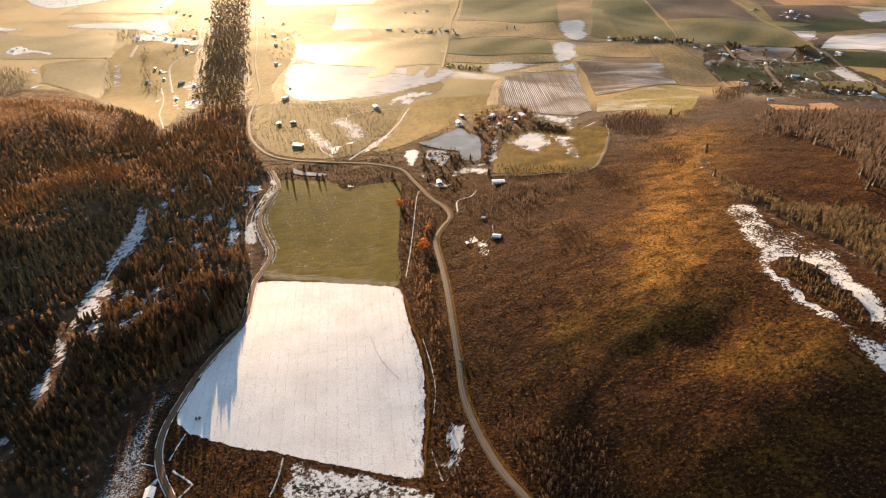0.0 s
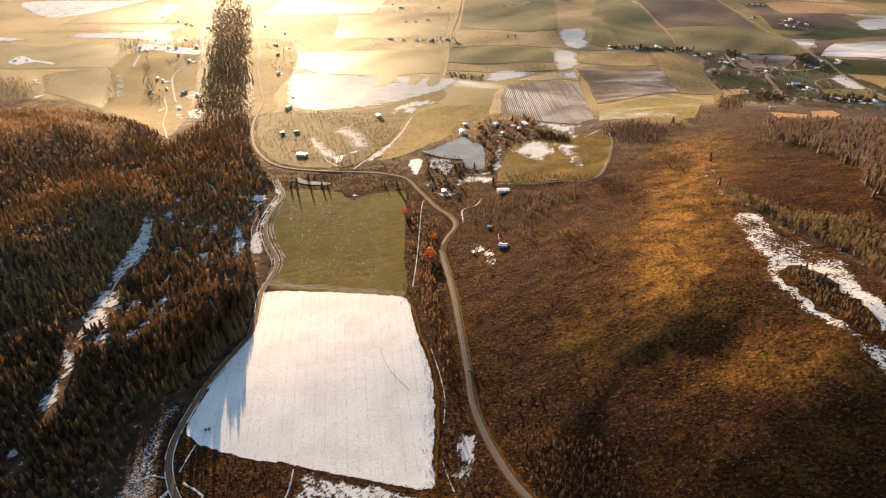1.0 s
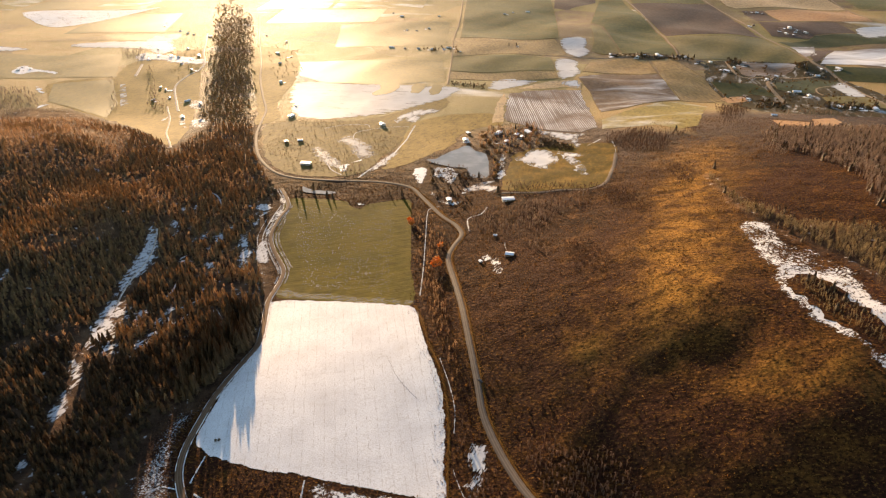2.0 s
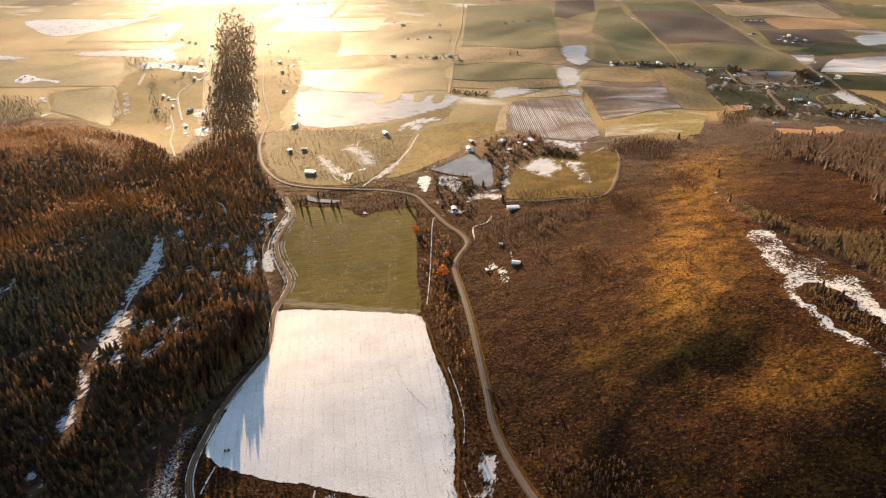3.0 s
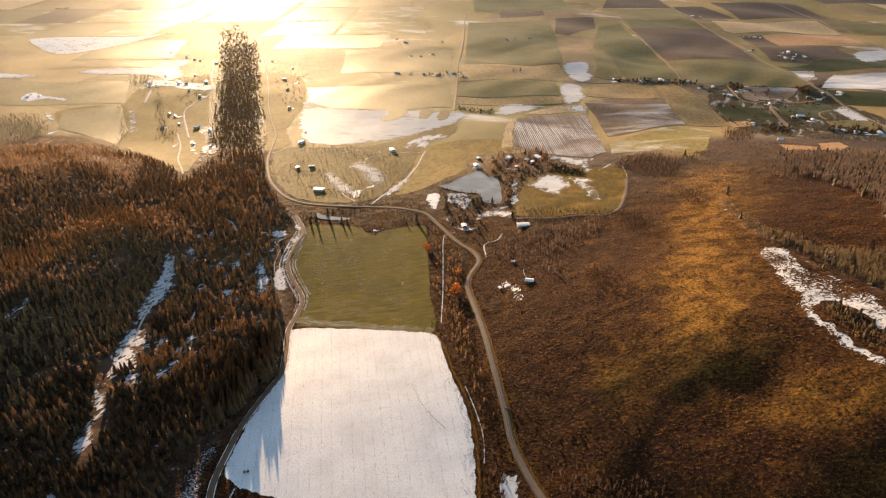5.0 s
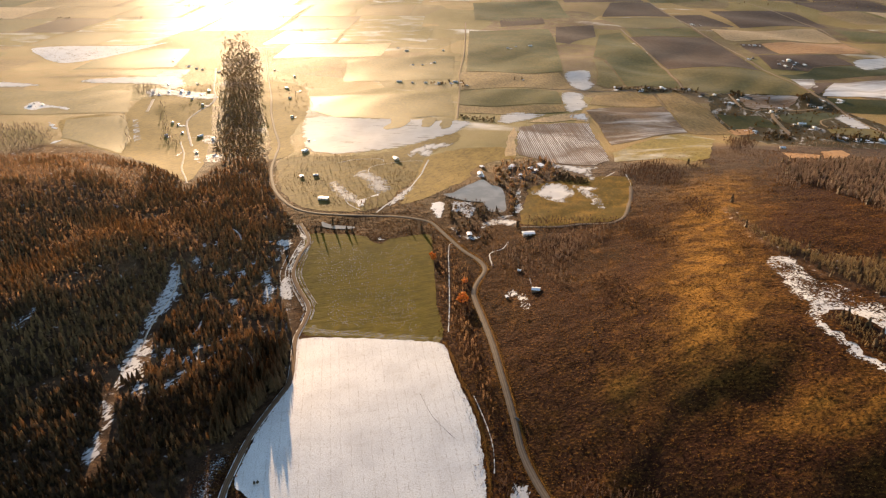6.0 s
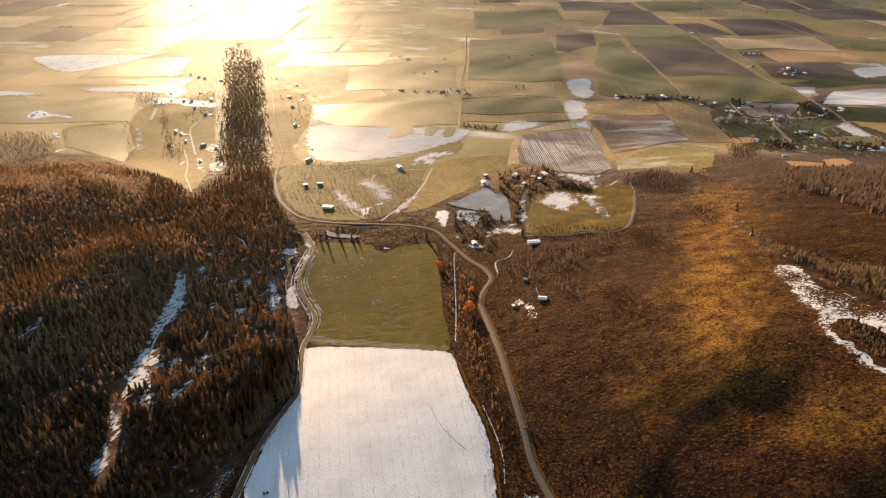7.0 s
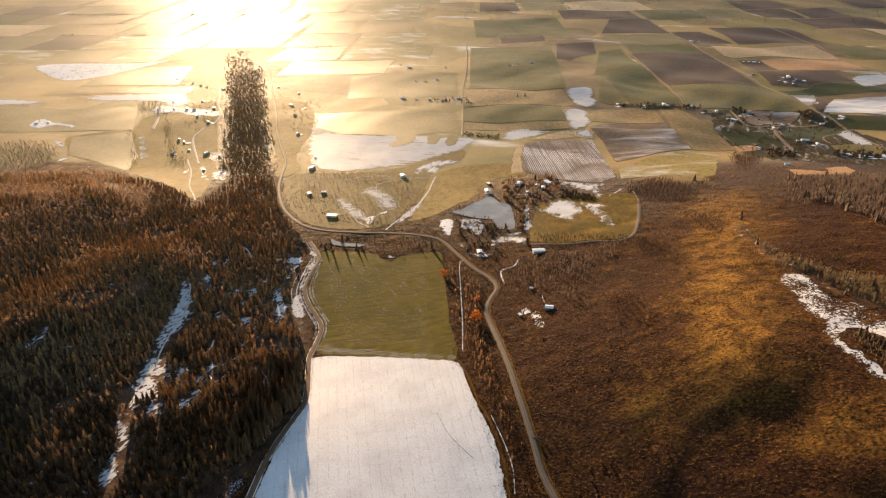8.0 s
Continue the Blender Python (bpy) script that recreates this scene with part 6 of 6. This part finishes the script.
for k, (x, y) in enumerate(((-169, 410), (-166, 413), (-172, 414), (-168, 418), (-164, 421), (-171, 422), (-167, 426), (-176, 392), (-180, 388), (-178, 396), (-182, 394))):
    tree_thing("conifer", x, y, 17 + (k * 5) % 4, CONIFERS[k % 6], NEEDLES, "tall broad conifer in a clump beside the track", "tree", "tall conifers by the track", 1.2)
for k, tall in enumerate((7.0, 8.2, 9.4, 10.5, 11.6)):
    spot = near[k]
    MODELS.append(tree_thing("conifer", cx[spot], cy[spot], tall, conifer_shape(140 + k, 7, 14), NEEDLES, "dark conifer with rust-tinged needles in the wood", "tree", "conifers at the edge of the wood"))
for k, spot in enumerate(near[5:]):
    copy_thing(MODELS[k % 5], pose(cx[spot], cy[spot], float(height(cx[spot], cy[spot])) - 0.15, 0, 0, (k * 77) % 360))
for k, (x, y) in enumerate(ORANGE_TREES):
    tree_thing("rusty_tree", x, y, (11, 7, 6, 6)[k], LEAFY[k], RUST_LEAVES, "small tree still holding rusty orange leaves", "tree", "rusty trees by the road", 1.35)
for k, (x, y) in enumerate(((-184, 708), (-176, 704), (-146, 702), (-139, 699), (-72, 694), (-58, 690))):
    tree_thing("conifer", x, y, 6 + (k * 3) % 4, CONIFERS[k % 5], NEEDLES, "dark conifer at the head of the crop field", "tree", "trees at the head of the crop field", 1.3)
for k, (x, y) in enumerate(((0, 0), (4, 3), (-4, 2), (2, 7), (-2, 8), (6, 8))):
    tree_thing("conifer", -290 + x, 427 + y, 8 + (k * 3) % 4, CONIFERS[k % 5], NEEDLES, "dark conifer in a clump standing in the snowy clearing", "tree", "conifers in the clearing", 1.15)
for k, (x, y) in enumerate(DARK_TREES):
    tree_thing("conifer", x, y, (8 if y > 600 else 5) + (k * 5) % 4, conifer_shape(200 + k % 4, 6, 12), NEEDLES, "single dark conifer in the open", "tree", "single conifers", 1.25)

# ---- buildings ----
def part(name, bm, material, parent, label=""):
    """Links a bmesh as one mesh under a thing or a part."""
    data = bpy.data.meshes.new(name)
    bm.to_mesh(data)
    bm.free()
    data.materials.append(material)
    ob = new(name, data)
    ob.parent = parent
    if label:
        ob["label"] = label
    return ob


def box(size, at, bevel=0.0):
    bm = bmesh.new()
    bmesh.ops.create_cube(bm, size=1.0, matrix=Matrix.Translation(at) @ Matrix.Diagonal((*size, 1)))
    if bevel:
        bmesh.ops.bevel(bm, geom=bm.edges[:], offset=bevel, segments=1, affect="EDGES")
    return bm


def prism(profile, length):
    """A profile in x and z drawn out along y."""
    bm = bmesh.new()
    ends = [[bm.verts.new((x, s * length / 2, z)) for x, z in profile] for s in (-1, 1)]
    bm.faces.new(ends[0])
    bm.faces.new(ends[1][::-1])
    for i in range(len(profile)):
        j = (i + 1) % len(profile)
        bm.faces.new((ends[0][j], ends[0][i], ends[1][i], ends[1][j]))
    bmesh.ops.recalc_face_normals(bm, faces=bm.faces[:])
    return bm


def house(name, x, y, turn, wide, length, wall, roof_rise, wall_material, roof_material, label, category, group, windows=2, chimney=True):
    """A gabled building: walls, two roof slopes, door, windows and a chimney."""
    top = tagged(new(name), label, category, group)
    top.matrix_world = pose(x, y, float(height(x, y)) + 0.3, 0, 0, turn)
    h = wide / 2
    part("wall", prism([(-h, -1.2), (h, -1.2), (h, wall), (0, wall + roof_rise - 0.15), (-h, wall)], length), wall_material, top)
    eave = h + 0.5
    low = wall - 0.5 * roof_rise / h
    for side in (-1, 1):
        part("roof", prism([(0, wall + roof_rise + 0.18), (side * eave, low + 0.18), (side * eave, low - 0.04), (0, wall + roof_rise - 0.04)], length + 0.9), roof_material, top)
    part("door", box((0.14, 1.1 if wide < 9 else 3.4, 2.1 if wide < 9 else 3.0), (-h, length * 0.08, 1.05 if wide < 9 else 1.5)), TIMBER, top, "brown timber door")
    for k in range(windows):
        for side in (-1, 1):
            spot = (side * h, length * (0.30 - 0.6 * k / max(1, windows - 1)), 1.6)
            frame_part = part("window", box((0.16, 1.3, 1.2), spot), SIDING, top, "small framed window")
            part("pane", box((0.2, 1.1, 1.0), spot), GLASS, frame_part)
    if windows:
        part("window", box((1.2, 0.16, 1.2), (0, -length / 2, 1.7)), GLASS, top, "dark gable window")
    if chimney:
        part("chimney", box((0.6, 0.6, 1.5), (h * 0.35, length * 0.2, wall + roof_rise * 0.75), 0.04), TIMBER, top)
    return top


KINDS = [
    (7.0, 10, 2.6, 1.2, SIDING, ROOF_SNOW, "pale farmhouse with a snow-covered gable roof", "house"),
    (7.5, 12, 2.7, 1.4, TIMBER, ROOF_DARK, "brown timber house with a dark shingle roof", "house"),
    (9.0, 17, 3.2, 1.2, SIDING, ROOF_SNOW, "long pale barn with a snow-covered roof", "barn"),
    (5.0, 7.0, 2.0, 0.7, TIMBER, ROOF_SNOW, "small timber shed with a snowy roof", "shed"),
    (7.0, 13.0, 2.2, 0.35, SIDING, ROOF_SNOW, "long low building with a flat snowy roof", "barn"),
]
MODEL_HOUSES = {}


def settle(spots, kinds, turns, group, big=1.0):
    """Houses at the places, each kind built once for its size and then copied."""
    for k, (x, y) in enumerate(spots):
        kind, turn = kinds[k % len(kinds)], turns[k % len(turns)]
        key = (kind, group)
        if key not in MODEL_HOUSES:
            w, l, wall, rise, skin, cover, label, category = KINDS[kind]
            MODEL_HOUSES[key] = house(category, x, y, turn, w * big, l * big, wall * big, rise * big, skin, cover, label, category, group, 3 if kind == 1 else 0 if kind == 3 else 2, kind < 2)
        else:
            copy_thing(MODEL_HOUSES[key], pose(x, y, float(height(x, y)) + 0.3, 0, 0, turn))


settle(HOUSES_MID, (3, 4, 4, 0, 3, 3, 0, 3, 3, 3, 3), (22, 95, 78, 5, 170, 150, 20), "farm buildings in the valley")
settle(HOUSES_EAST, (0, 1, 0, 3, 2, 0, 1), (10, 28, 160, 75, 172), "houses of the eastern hamlet", 0.74)
settle(HOUSES_FAR, (3, 3, 0, 3, 2), (15, 160, 70, 5), "sheds and barns of a far farm", 0.9)
settle(HOUSES_WEST, (0, 3, 0, 3, 2, 0), (12, 25, 165, 35, 150), "houses of the western village", 0.6)
settle(HOUSES_NORTH, (0, 3, 2, 3), (80, 95, 70), "far farms on the plain", 0.62)
home = (-168, 255)
for k, (x, y) in enumerate(CABIN_SPOTS):
    house("shed", x, y, (20, 70)[k], 2.2, 3.0, 1.8, 0.5, TIMBER, ROOF_SNOW, "tiny timber shed in the brush near a cabin", "shed", "cabin sheds", 0, False)
house("shed", home[0], home[1], 8, 5.0, 7.0, 2.4, 1.3, TIMBER, ROOF_SNOW, "small shed with a bright snowy roof beside the track", "shed", "farm buildings in the valley", 0, False)


# ---- loose things ----
def car(x, y, turn):
    top = tagged(new("car"), "dark car driving on the gravel road", "car")
    top.matrix_world = pose(x, y, float(height(x, y)) + 0.46, 0, 0, turn)
    body = part("body", box((1.8, 4.5, 0.75), (0, 0, 0.65), 0.15), CAR_PAINT, top)
    part("cabin", box((1.55, 2.3, 0.6), (0, -0.2, 1.25), 0.2), GLASS, body, "dark glass cabin")
    for sx in (-0.85, 0.85):
        for sy in (-1.4, 1.4):
            bm = bmesh.new()
            bmesh.ops.create_cone(bm, cap_ends=True, segments=14, radius1=0.33, radius2=0.33, depth=0.24, matrix=Matrix.Translation((sx, sy, 0.33)) @ Matrix.Rotation(math.pi / 2, 4, "Y"))
            part("wheel", bm, RUBBER, top)
    return top


car(*CAR[0], 36)


def bale(x, y, turn):
    top = tagged(new("hay_bale"), "dark weathered round bale lying on the snow", "hay bale", "bales in the snow field")
    top.matrix_world = pose(x, y, float(height(x, y)) + 0.35, 0, 0, turn)
    bm = bmesh.new()
    bmesh.ops.create_cone(bm, cap_ends=True, segments=18, radius1=0.85, radius2=0.85, depth=1.4, matrix=Matrix.Translation((0, 0, 0.82)) @ Matrix.Rotation(math.pi / 2, 4, "Y"))
    bmesh.ops.bevel(bm, geom=[e for e in bm.edges if e.calc_face_angle(0) > 1], offset=0.12, segments=2, affect="EDGES")
    part("straw_roll", bm, STRAW_BALE, top)
    return top


bale(BALES[0][0], BALES[0][1], 20)
bale(BALES[0][0] + 2.1, BALES[0][1] + 0.4, 75)
